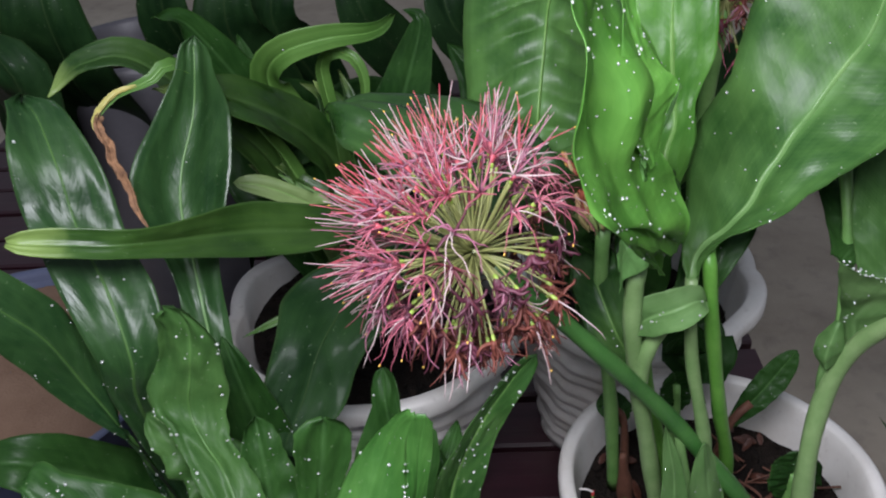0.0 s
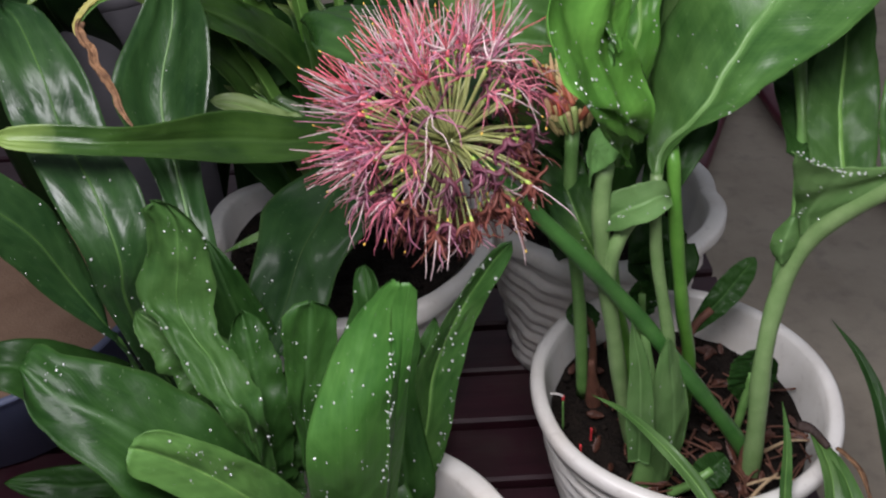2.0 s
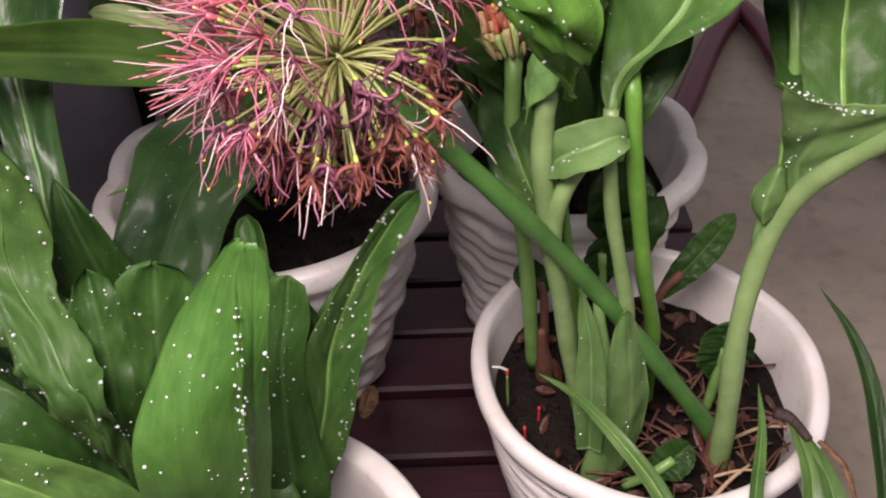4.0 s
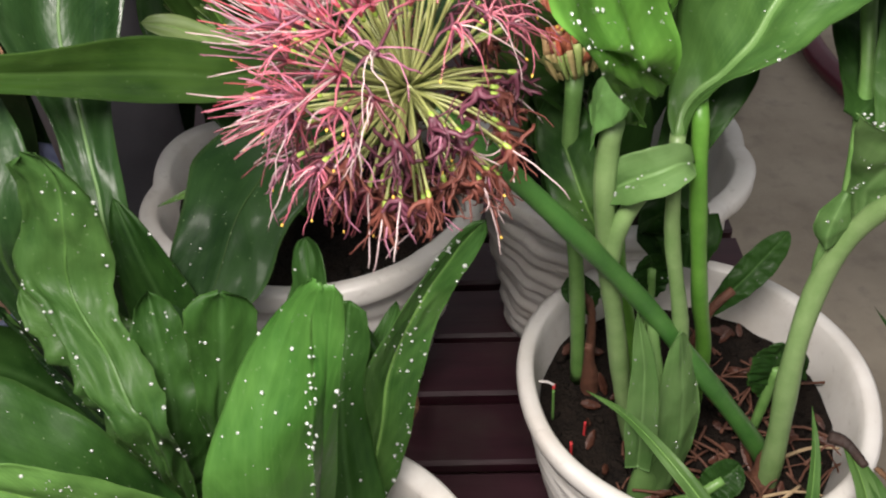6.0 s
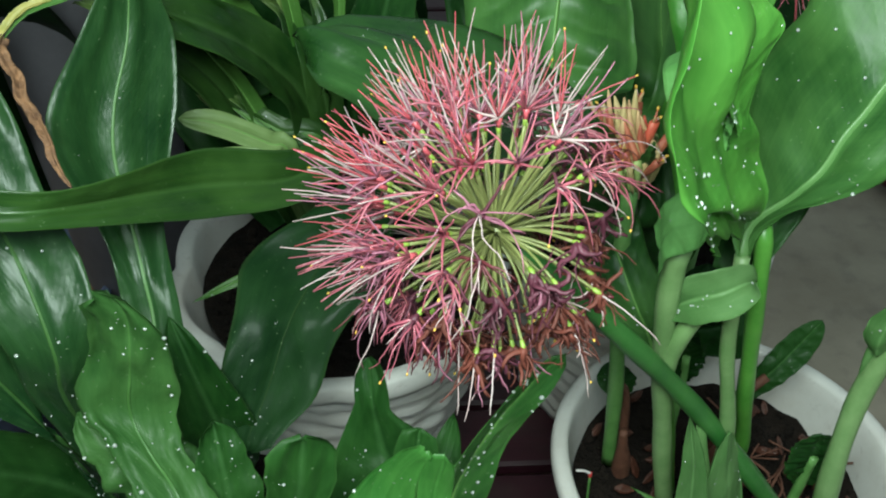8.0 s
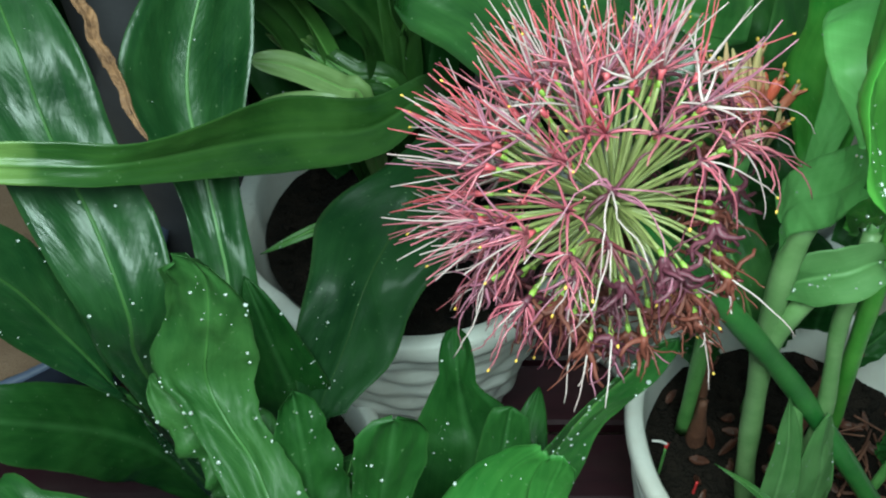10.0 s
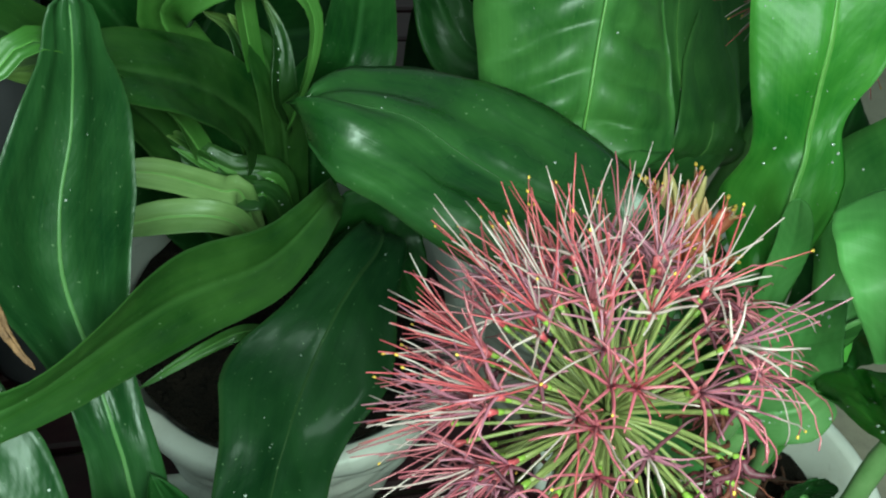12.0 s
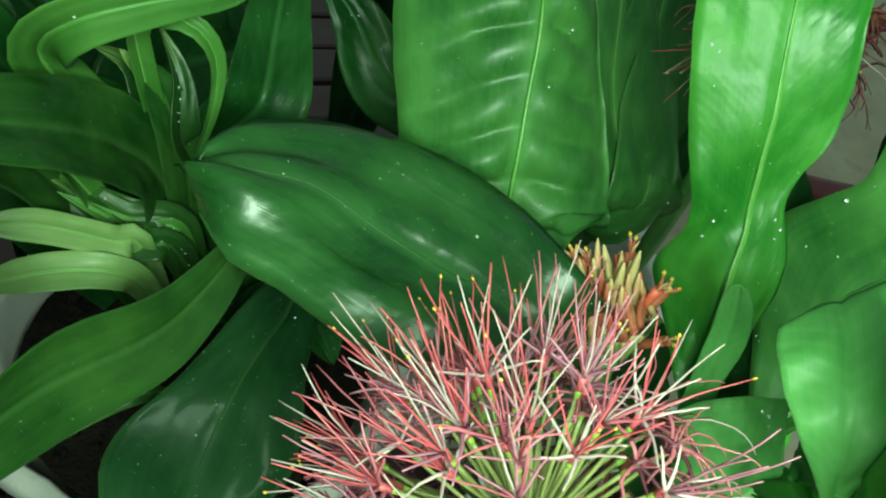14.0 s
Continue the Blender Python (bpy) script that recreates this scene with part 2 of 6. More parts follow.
def wood_material():
    m, t, b = shader("maroon_painted_wood", 0.5)
    pos = t.nodes.new("ShaderNodeTexCoord")
    mp = node(t, "ShaderNodeMapping", Scale=(4.0, 60.0, 60.0))
    t.links.new(pos.outputs["Object"], mp.inputs["Vector"])
    n = node(t, "ShaderNodeTexNoise", Scale=1.6, Detail=6.0, Roughness=0.6)
    t.links.new(mp.outputs["Vector"], n.inputs["Vector"])
    dirt = ramp(t, grain(t, 16.0, 5.0), 0.45, 0.8)
    info = t.nodes.new("ShaderNodeObjectInfo")
    base = blend(t, n.outputs["Fac"], (0.018, 0.004, 0.008), (0.055, 0.013, 0.022))
    base = blend(t, maths(t, "MULTIPLY", dirt, maths(t, "MULTIPLY_ADD", info.outputs["Random"], 0.3, 0.25)), base, (0.06, 0.045, 0.04))
    t.links.new(base, b.inputs["Base Color"])
    bump(t, b, n.outputs["Fac"], 0.35, 0.002)
    return m


WOOD = wood_material()
MAROON = plain_material("maroon_paint", (0.075, 0.010, 0.022), (0.13, 0.024, 0.042), 0.38, 30.0, 0.2)
BLUE = plain_material("blue_grey_plastic", (0.10, 0.12, 0.21), (0.19, 0.21, 0.32), 0.45, 12.0, 0.15)
TAN = plain_material("tan_dry_earth", (0.22, 0.13, 0.085), (0.38, 0.25, 0.17), 0.9, 14.0, 0.6, 0.004, 0.2)


def concrete_material():
    m, t, b = shader("worn_concrete", 0.8, 0.0, 0.3)
    a = ramp(t, grain(t, 5.0, 7.0, 0.62), 0.36, 0.66)
    s = ramp(t, grain(t, 22.0, 6.0), 0.52, 0.75)
    f = grain(t, 260.0, 4.0, 0.7)
    base = blend(t, a, (0.345, 0.284, 0.210), (0.475, 0.405, 0.310))
    base = blend(t, maths(t, "MULTIPLY", s, 0.45), base, (0.165, 0.138, 0.118))
    base = blend(t, maths(t, "MULTIPLY", f, 0.30), base, (0.44, 0.40, 0.36))
    t.links.new(base, b.inputs["Base Color"])
    bump(t, b, maths(t, "ADD", f, s), 0.7, 0.0022)
    return m


CONCRETE = concrete_material()


def water_material():
    m, t, b = shader("dew_whitened", 0.03, 0.0, 1.0)
    # partly opaque white body stands in for the torch glints on the drops
    b.inputs["Base Color"].default_value = (0.95, 0.99, 0.95, 1)
    b.inputs["Transmission Weight"].default_value = 0.66
    b.inputs["IOR"].default_value = 1.33
    return m


DEW = water_material()

# ---- builders ----


def origin_of(ob):
    v = Vector((0, 0, 0))
    while ob is not None:
        v += ob.location
        ob = ob.parent
    return v


def thing(name, at, label, category, group="", kind=""):
    ob = new(name)
    ob.location = at
    ob.empty_display_size = 0.02
    return tagged(ob, label, category, group, kind)


def mesh_of(name, verts, faces, mat, smooth=True, uvs=None):
    me = bpy.data.meshes.new(name)
    me.from_pydata([tuple(v) for v in verts], [], faces)
    if uvs is not None:
        layer = me.uv_layers.new(name="UVMap")
        idx = np.empty(len(me.loops), dtype=np.int32)
        me.loops.foreach_get("vertex_index", idx)
        layer.data.foreach_set("uv", np.asarray(uvs, dtype=np.float32)[idx].ravel())
    if smooth:
        me.polygons.foreach_set("use_smooth", [True] * len(me.polygons))
    me.materials.append(mat)
    me.update()
    return me


def part(name, verts, faces, mat, parent, label="", uvs=None, smooth=True):
    """One mesh, given in world metres, under a thing or a part; with no parent it stands alone."""
    o = origin_of(parent)
    ob = new(name, mesh_of(name, [Vector(v) - o for v in verts], faces, mat, smooth, uvs))
    ob.parent = parent
    return tagged(ob, label)


def spline(points, n):
    """Catmull-Rom through the points, n samples, even in chord length."""
    p = [Vector(q) for q in points]
    p = [p[0] * 2 - p[1]] + p + [p[-1] * 2 - p[-2]]
    fine = []
    for i in range(1, len(p) - 2):
        for k in range(24):
            t = k / 24
            a, b, c, d = p[i - 1], p[i], p[i + 1], p[i + 2]
            fine.append(0.5 * (2 * b + (c - a) * t + (2 * a - 5 * b + 4 * c - d) * t * t + (3 * b - a - 3 * c + d) * t ** 3))
    fine.append(p[-2])
    run = [0.0]
    for a, b in zip(fine, fine[1:]):
        run.append(run[-1] + (b - a).length)
    out = []
    for k in range(n):
        want = run[-1] * k / (n - 1)
        j = min(len(run) - 2, max(0, int(np.searchsorted(run, want)) - 1))
        span = run[j + 1] - run[j] or 1e-9
        out.append(fine[j].lerp(fine[j + 1], (want - run[j]) / span))
    return out


def frames_along(points):
    """Tangents along a row of points."""
    out = []
    for i in range(len(points)):
        d = points[min(i + 1, len(points) - 1)] - points[max(i - 1, 0)]
        out.append(d.normalized())
    return out


def tube_data(points, radii, sides=8, flat=1.0, close=True):
    tang = frames_along(points)
    ref = Vector((0.3, -0.7, 0.65))
    verts, faces = [], []
    n = len(points)
    for i, (c, t) in enumerate(zip(points, tang)):
        nn = (ref - t * ref.dot(t))
        if nn.length < 0.05:
            nn = Vector((1, 0, 0)) - t * t.x
        nn.normalize()
        ref = nn
        s = t.cross(nn)
        r = radii[i] if isinstance(radii, (list, tuple)) else radii
        for k in range(sides):
            a = 2 * math.pi * k / sides
            verts.append(c + s * (math.cos(a) * r) + nn * (math.sin(a) * r * flat))
    for i in range(n - 1):
        for k in range(sides):
            a, b = i * sides + k, i * sides + (k + 1) % sides
            faces.append((a, b, b + sides, a + sides))
    if close:
        faces.append(tuple(range(sides))[::-1])
        faces.append(tuple(range((n - 1) * sides, n * sides)))
    return verts, faces


def tube(name, points, r0, r1, mat, parent, n=20, sides=10, flat=1.0, label="", bulge=0.0):
    p = spline(points, n)
    radii = [r0 + (r1 - r0) * i / (n - 1) + bulge * math.sin(math.pi * i / (n - 1)) for i in range(n)]
    rng = random.Random(name + str(points[0]))
    ph = rng.random() * 6
    radii = [r * (1 + 0.06 * math.sin(ph + i * 0.9)) for i, r in enumerate(radii)]
    v, f = tube_data(p, radii, sides, flat)
    return part(name, v, f, mat, parent, label)


def merge(*pieces):
    verts, faces = [], []
    for v, f in pieces:
        k = len(verts)
        verts += v
        faces += [tuple(i + k for i in q) for q in f]
    return verts, faces


def drop_data(c, n, s, r, h):
    """A small flattened drop on a surface with normal n."""
    t = n.cross(s)
    verts = [c + n * h]
    for z, q in ((0.75, 0.62), (0.15, 1.0)):
        for k in range(6):
            a = k * math.pi / 3
            verts.append(c + n * (h * z) + (s * math.cos(a) + t * math.sin(a)) * (r * q))
    faces = [(0, 1 + k, 1 + (k + 1) % 6) for k in range(6)]
    faces += [(1 + k, 7 + k, 7 + (k + 1) % 6, 1 + (k + 1) % 6) for k in range(6)]
    faces.append(tuple(range(12, 6, -1)))
    return verts, faces


def leaf(parent, points, width, face, mat=LEAF_DARK, peak=0.5, blunt=0.6, base=0.3, fold=0.12, cup=0.0, **more):
    """A leaf blade along points from its base to its tip. face: the way its upper side looks, at the base and, if a pair, at the tip.
    peak: where it is widest; blunt: roundness of the tip; fold: lift of both halves."""
    n = 46
    mid = spline(points, n)
    tang = frames_along(mid)
    f0, f1 = (face if isinstance(face[0], (tuple, list)) else (face, face))
    rng = random.Random(str(points) + str(width))
    ph1, ph2 = rng.random() * 6.28, rng.random() * 6.28
    rows = []
    for i in range(n):
        v = i / (n - 1)
        t = tang[i]
        nn = Vector(f0).lerp(Vector(f1), v)
        nn = (nn - t * nn.dot(t)).normalized()
        if v < peak:
            w = base + (1 - base) * math.sin(0.5 * math.pi * v / peak) ** 1.15
        else:
            x = (v - peak) / (1 - peak)
            w = max(0.0, 1 - x ** (1.6 + 1.6 * blunt)) ** (0.95 - 0.42 * blunt)
        w = max(w, 0.015) * width * 0.5
        w *= 1 + 0.03 * math.sin(v * 11 + ph1) + 0.02 * math.sin(v * 23 + ph2)
        rows.append((mid[i], t.cross(nn), nn, w, Vector((0, 0, 0))))
    return surface(parent, rows, mat, fold, cup, 0.0, rng, **more)


def blade(parent, stations, mat=LEAF_DARK, fold=0.12, cup=0.0, **more):
    """A leaf blade between two margins: pairs of places on the left and right margin, from its base to its tip; a third place between
    them gives the middle of a trough. point: 1 for a pointed end, more for a blunt one."""
    n = 260 if more.get("quilts", 0) > 10 else 64
    point = more.pop("point", 2.4)
    pairs = [(Vector(q[0]), Vector(q[-1])) for q in stations]
    mids = [Vector(q[1]) if len(q) == 3 else (Vector(q[0]) + Vector(q[1])) * 0.5 for q in stations]
    bows = [(a + b) * 0.5 - m for (a, b), m in zip(pairs, mids)]
    mid = spline(mids, n)
    run = [0.0]
    for a, b in zip(mids, mids[1:]):
        run.append(run[-1] + (b - a).length)
    # margins at the same share of the length as the middle line
    halves = [(b - a) * 0.5 for a, b in pairs]
    halves = [halves[0]] + halves + [halves[-1]]
    rng = random.Random(str(stations[0]) + str(len(stations)))
    rows, tang = [], frames_along(mid)
    for i in range(n):
        want = run[-1] * i / (n - 1)
        j = min(len(run) - 2, max(0, int(np.searchsorted(run, want)) - 1))
        t = (want - run[j]) / max(1e-9, run[j + 1] - run[j])
        a, b, c, d = halves[j], halves[j + 1], halves[j + 2], halves[j + 3] if j + 3 < len(halves) else halves[-1]
        h = 0.5 * (2 * b + (c - a) * t + (2 * a - 5 * b + 4 * c - d) * t * t + (3 * b - a - 3 * c + d) * t ** 3)
        if j == len(run) - 2:
            k = math.sqrt(max(0.0, 1 - t ** point)) if point > 1 else 1 - t
            h = b * k + c * (1 - k)
        w = max(h.length, 0.0004)
        s = h.normalized()
        bow = bows[j].lerp(bows[j + 1], t)
        nn = s.cross(tang[i]).normalized()
        if nn.dot(Vector((0, -0.62, 0.78))) < 0:
            nn = -nn
        rows.append((mid[i], s, nn, w, bow))
    return surface(parent, rows, mat, fold, cup, 1.0, rng, **more)


def surface(parent, rows, mat, fold, cup, pinned, rng, wave=0.0, waves=4.0, quilt=0.0, quilts=9.0, slant=0.08, curl=0.0, pleat=0.0, rib=0.0022, dew=0, edge_dew=0, lump=1.0, ragged=0.025, dew_size=1.0,
            label="", rib_mat=None, name="leaf"):
    """The mesh of a leaf from rows of middle, side, normal and half width. wave: ruffle of the margin; quilt: relief between the side veins;
    curl: margins rolled over; pinned: 1 keeps the margins where they are and sinks the middle."""
    n, half = len(rows), 9
    ph1, ph2 = rng.random() * 6.28, rng.random() * 6.28
    width = 2 * max(r[3] for r in rows)
    top, uvs = [], []
    for i, (c, s, nn, w, bow) in enumerate(rows):
        v = i / (n - 1)
        for k in range(-half, half + 1):
            u = k / half
            a = abs(u)
            ph = ph1 if u > 0 else ph2
            out = u * w * (1 + ragged * a * (noise.noise(Vector((v * 16, ph, 0.3))) + 0.6 * noise.noise(Vector((v * 37, ph, 1.3)))))
            lift = w * (fold * (a - pinned) + cup * (u * u - pinned))
            lift += wave * width * a * a * math.sin(v * waves * 6.2832 + ph) * math.sin(math.pi * min(1, v * 1.3))
            lift += 0.3 * wave * width * a * math.sin(v * waves * 14.1 + ph * 2)
            if quilt:
                # pads between the side veins, with sharp valleys along them
                f = v * quilts - a * slant * quilts + 0.22 * noise.noise(Vector((v * 9, u * 2, ph1)))
                lift += quilt * width * (2 * abs(math.sin(math.pi * f)) ** 0.55 - 1.4) * min(1, 4.5 * a) * min(1, 3 * (1 - a)) * (1 + 0.7 * noise.noise(Vector((v * 13, u * 1.7, ph2))))
            lift += 0.055 * lump * width * noise.noise(Vector((v * 5.5 + ph1 * 3, u * 1.4, ph2))) * min(1, 6 * v) + 0.026 * lump * width * noise.noise(Vector((v * 15, u * 3.5, ph1)))
            lift += 0.022 * width * math.sin(9 * v + 2.1 * u + ph1) + 0.010 * width * math.sin(21 * v - 3.7 * u + ph2)
            lift -= 0.0014 * math.exp(-(u / 0.10) ** 2) * min(1, width / 0.04)
            lift += pleat * w * math.cos(u * 8.0 + 1.2 * math.sin(5 * v + ph1)) * (1 - a * a)
            if curl:
                lift -= curl * w * max(0, a - 0.55) ** 2 * 4
                out *= 1 - abs(curl) * 0.35 * max(0, a - 0.55)
            top.append(c + s * out + nn * lift + bow * (u * u))
            uvs.append((0.5 + 0.5 * u, v))
    normals, sides = [r[2] for r in rows], [r[1] for r in rows]
    cols = 2 * half + 1
    verts = list(top)
    thick = 0.0004
    for i in range(n):
        verts += [p - normals[i] * thick for p in top[i * cols:(i + 1) * cols]]
    m = n * cols
    faces = []
    for i in range(n - 1):
        for k in range(cols - 1):
            a = i * cols + k
            faces.append((a, a + 1, a + cols + 1, a + cols))
            faces.append((m + a, m + a + cols, m + a + cols + 1, m + a + 1))
        for a in (i * cols, i * cols + cols - 1):
            faces.append((a, a + cols, m + a + cols, m + a))
    for row in (0, n - 1):
        for k in range(cols - 1):
            a = row * cols + k
            faces.append((a, a + 1, m + a + 1, m + a))
    ob = part(name, verts, faces, mat, parent, label, uvs + uvs)
    if rib and (rib_mat or mat not in (LEAF_DARK, LEAF_GLOSS, LEAF_OLIVE)):
        radii = [1.25 * rib * (1 - 0.80 * i / (n - 1)) for i in range(n - 1)]
        centre = [top[i * cols + half] + normals[i] * 0.14 * radii[i] for i in range(n - 1)]
        v, f = tube_data(centre, radii, 8, 0.36)
        part("midrib", v, f, rib_mat or RIB, ob)
    if dew or edge_dew:
        bits = []
        spots = [(rng.randrange(4, n - 4), rng.randrange(1, cols - 2)) for _ in range(2 + dew // 12)]
        for j in range(dew + edge_dew):
            i = rng.randrange(4, n - 4)
            if j >= dew:
                k = rng.choice((0, 0, 1, cols - 3, cols - 2))
            elif rng.random() < 0.62:
                # drops gather in loose clusters
                i, k = rng.choice(spots)
                i = min(n - 5, max(4, i + round(rng.gauss(0, 0.045 * n))))
                k = min(cols - 3, max(1, k + round(rng.gauss(0, 1.3))))
            else:
                k = rng.randrange(1, cols - 2)
            q = top[i * cols + k].lerp(top[(i + 1) * cols + k], rng.random()).lerp(top[i * cols + k + 1], rng.random() * 0.9)
            r = rng.choice((0.0003, 0.0004, 0.0004, 0.0005, 0.0006, 0.0007, 0.0009, 0.0012, 0.0016)) * (0.82 if j >= dew else 0.66) * dew_size
            bits.append(drop_data(q, normals[i], sides[i], r, r * 0.9))
        v, f = merge(*bits)
        tagged(part("dew", v, f, DEW, ob, "dew drops, whitened for their torch glints"), kind="stuff")
    return ob


def lathe(profile, centre, seg=72, bend=None):
    """Verts and faces of a turned shape: profile rows of (radius, z); bend(angle, row, r, z) may alter r and z."""
    verts, faces = [], []
    for j, (r, z) in enumerate(profile):
        for k in range(seg):
            a = 2 * math.pi * k / seg
            rr, zz = bend(a, j, r, z) if bend else (r, z)
            verts.append(Vector((centre[0] + rr * math.cos(a), centre[1] + rr * math.sin(a), zz)))
    for j in range(len(profile) - 1):
        for k in range(seg):
            a, b = j * seg + k, j * seg + (k + 1) % seg
            faces.append((a, b, b + seg, a + seg))
    return verts, faces


def pot(centre, radius, rim_z, foot_z, label, style, mat=POT, rim=0.015, soil_mat=SOIL, soil_drop=0.05, soil_label="dark damp potting soil in the pot", taper=0.68):
    """A round planter with relief: 'ribbed' has slanting grooves, 'scalloped' a wavy rim over embossed swirls, 'plain' is smooth."""
    h = rim_z - foot_z
    x, y = centre
    ob = thing("plant_pot", (x, y, foot_z), label, "plant pot", "white plant pots")
    rows = 46
    foot = radius * taper
    outer = []
    for j in range(rows):
        q = j / (rows - 1)
        outer.append((foot + (radius * 0.94 - foot) * q ** 0.85, foot_z + (h - 0.022) * q))
    top0 = rim_z - 0.022

    def relief(a, j, r, z):
        q = (z - foot_z) / h
        if style == "ribbed":
            s = math.sin(6.2832 * (q * 9.0) + 3.0 * a) + 0.4 * math.sin(6.2832 * (q * 17.0) + 5.0 * a)
            r += 0.0028 * s * min(1, (1 - q) * 8)
        elif style == "scalloped":
            s = math.sin(8 * a + 9 * q) * math.sin(6.2832 * q * 3.2 + 2.5 * math.sin(4 * a))
            s += 0.6 * math.sin(6.2832 * q * 11 + 4 * a)
            r += 0.0036 * s
            if q > 0.80:
                r += radius * 0.045 * abs(math.sin(4 * a)) * (q - 0.80) / 0.2
        return r, z

    v, f = lathe(outer, centre, 144, relief)
    f.append(tuple(range(144))[::-1])
    part("body", v, f, mat, ob)
    lip = [(radius * 0.945, top0), (radius * 0.985, top0 + 0.003), (radius, top0 + 0.010), (radius * 0.995, rim_z - 0.003), (radius - 0.004, rim_z),
           (radius - rim + 0.003, rim_z - 0.0005), (radius - rim, rim_z - 0.004), (radius - rim - 0.001, rim_z - 0.02),
           (radius - rim - 0.012, rim_z - 0.075), (radius - rim - 0.02, rim_z - 0.11)]

    def scallop(a, j, r, z):
        if style == "scalloped":
            w = abs(math.sin(4 * a))
            r += radius * 0.045 * w
            z += 0.006 * w if j > 2 else 0.0
        return r + 0.0006 * math.sin(7 * a + 1), z + 0.0006 * math.sin(5 * a)

    v, f = lathe(lip, centre, 144, scallop)
    part("rim", v, f, mat, ob)
    # soil
    zs = rim_z - soil_drop
    rs = radius - rim - 0.008
    rng = random.Random(str(centre))
    sv, sf = [], []
    rings, seg = 16, 48
    for i in range(rings + 1):
        for k in range(seg):
            a = 2 * math.pi * k / seg
            r = rs * i / rings
            p = Vector((x + r * math.cos(a), y + r * math.sin(a), zs))
            p.z += 0.010 * noise.noise(p * 30) + 0.006 * noise.noise(p * 90)
            sv.append(p)
    for i in range(rings):
        for k in range(seg):
            a, b = i * seg + k, i * seg + (k + 1) % seg
            sf.append((a, b, b + seg, a + seg))
    soil = new("potting_soil", mesh_of("potting_soil", [p - Vector((x, y, zs)) for p in sv], sf, soil_mat))
    soil.location = (x, y, zs)
    tagged(soil, soil_label, "soil", "", "stuff")
    # crumbs
    bits = []
    for _ in range(240):
        a, r = rng.random() * 6.28, rs * 0.95 * math.sqrt(rng.random())
        c = Vector((x + r * math.cos(a), y + r * math.sin(a), zs + 0.004))
        e = rng.uniform(0.0015, 0.0050) * (1.7 if rng.random() < 0.2 else 1.0)
        d = Vector((rng.gauss(0, 1), rng.gauss(0, 1), rng.gauss(0, 0.6))).normalized()
        bits.append(tube_data([c - d * e, c, c + d * e], [e * 0.5, e * 0.8, e * 0.4], 5, 0.6))
    v, f = merge(*bits)
    part("soil_crumbs", v, f, soil_mat, soil)["kind"] = "stuff"
    return ob


def bead_row(parent, points, count, seed, low=0.0006, high=0.0016):
    """Water beads along a line, under a part."""
    rng = random.Random(seed)
    line = spline(points, 60)
    bits = []
    for _ in range(count):
        q = line[rng.randrange(0, 60)] + Vector((rng.gauss(0, 1), rng.gauss(0, 1), rng.gauss(0, 1))) * 0.0012
        r = rng.uniform(low, high)
        bits.append(drop_data(q, Vector((0, -0.6, 0.8)), Vector((1, 0, 0)), r, r * 0.75))
    v, f = merge(*bits)
    tagged(part("dew", v, f, DEW, parent, "dew drops, whitened for their torch glints"), kind="stuff")

# ---- the setting ----


def sheet(name, size, z, mat, label, category):
    n = 24
    verts, faces = [], []
    for i in range(n + 1):
        for k in range(n + 1):
            q = [(2 * c / n - 1) for c in (i, k)]
            x, y = (math.copysign(abs(c) ** 3, c) * size for c in q)
            verts.append(Vector((x, y + 0.8, z)))
    for i in range(n):
        for k in range(n):
            a = i * (n + 1) + k
            faces.append((a, a + n + 1, a + n + 2, a + 1))
    ob = new(name, mesh_of(name, verts, faces, mat))
    return tagged(ob, label, category, "", "structure")


sheet("ground", 60.0, 0.0, CONCRETE, "worn grey-brown concrete ground with stains", "ground")

SLAT_Z = 0.14


def box_data(lo, hi, bevel=0.004):
    """A box with chamfered long edges, along x."""
    (x0, y0, z0), (x1, y1, z1) = lo, hi
    ring = [(y0 + bevel, z0), (y1 - bevel, z0), (y1, z0 + bevel), (y1, z1 - bevel), (y1 - bevel, z1), (y0 + bevel, z1), (y0, z1 - bevel), (y0, z0 + bevel)]
    verts = [Vector((x, y, z)) for x in (x0, x1) for y, z in ring]
    faces = [(k, (k + 1) % 8, 8 + (k + 1) % 8, 8 + k) for k in range(8)] + [tuple(range(8))[::-1], tuple(range(8, 16))]
    return verts, faces


bench = thing("slatted_bench", (-0.25, 0.6, 0.0), "low maroon-painted wooden slatted bench under the pots", "bench")
# rows behind the pots are added so the unlit ground there looks dark
for j in range(23):
    y0 = -0.155 + 0.0915 * j
    v, f = box_data((-1.05, y0, SLAT_Z - 0.022), (0.42, y0 + 0.081, SLAT_Z + 0.0015 * math.sin(j * 2.3)))
    part("slat", v, f, WOOD, bench, smooth=False)
for x0 in (-0.95, -0.25, 0.33):
    v, f = box_data((x0, -0.15, 0.0), (x0 + 0.05, 1.94, SLAT_Z - 0.0235))
    part("bearer", v, f, WOOD, bench, smooth=False)

# ---- pots ----
pot((0.231, 0.523), 0.152, 0.350, SLAT_Z + 0.002, "white round pot with slanting grooves, dusty rim", "ribbed", POT, 0.015, SOIL, 0.055, "dark damp soil with brown roots and bark bits")
pot((-0.105, 0.715), 0.160, 0.420, SLAT_Z + 0.002, "white pot with scalloped rim and embossed swirls", "scalloped", POT, 0.018, SOIL, 0.020, taper=0.56)
pot((0.196, 0.800), 0.146, 0.390, SLAT_Z + 0.002, "white pot with wavy scalloped rim and embossed waves", "scalloped", POT, 0.022, SOIL, 0.06)
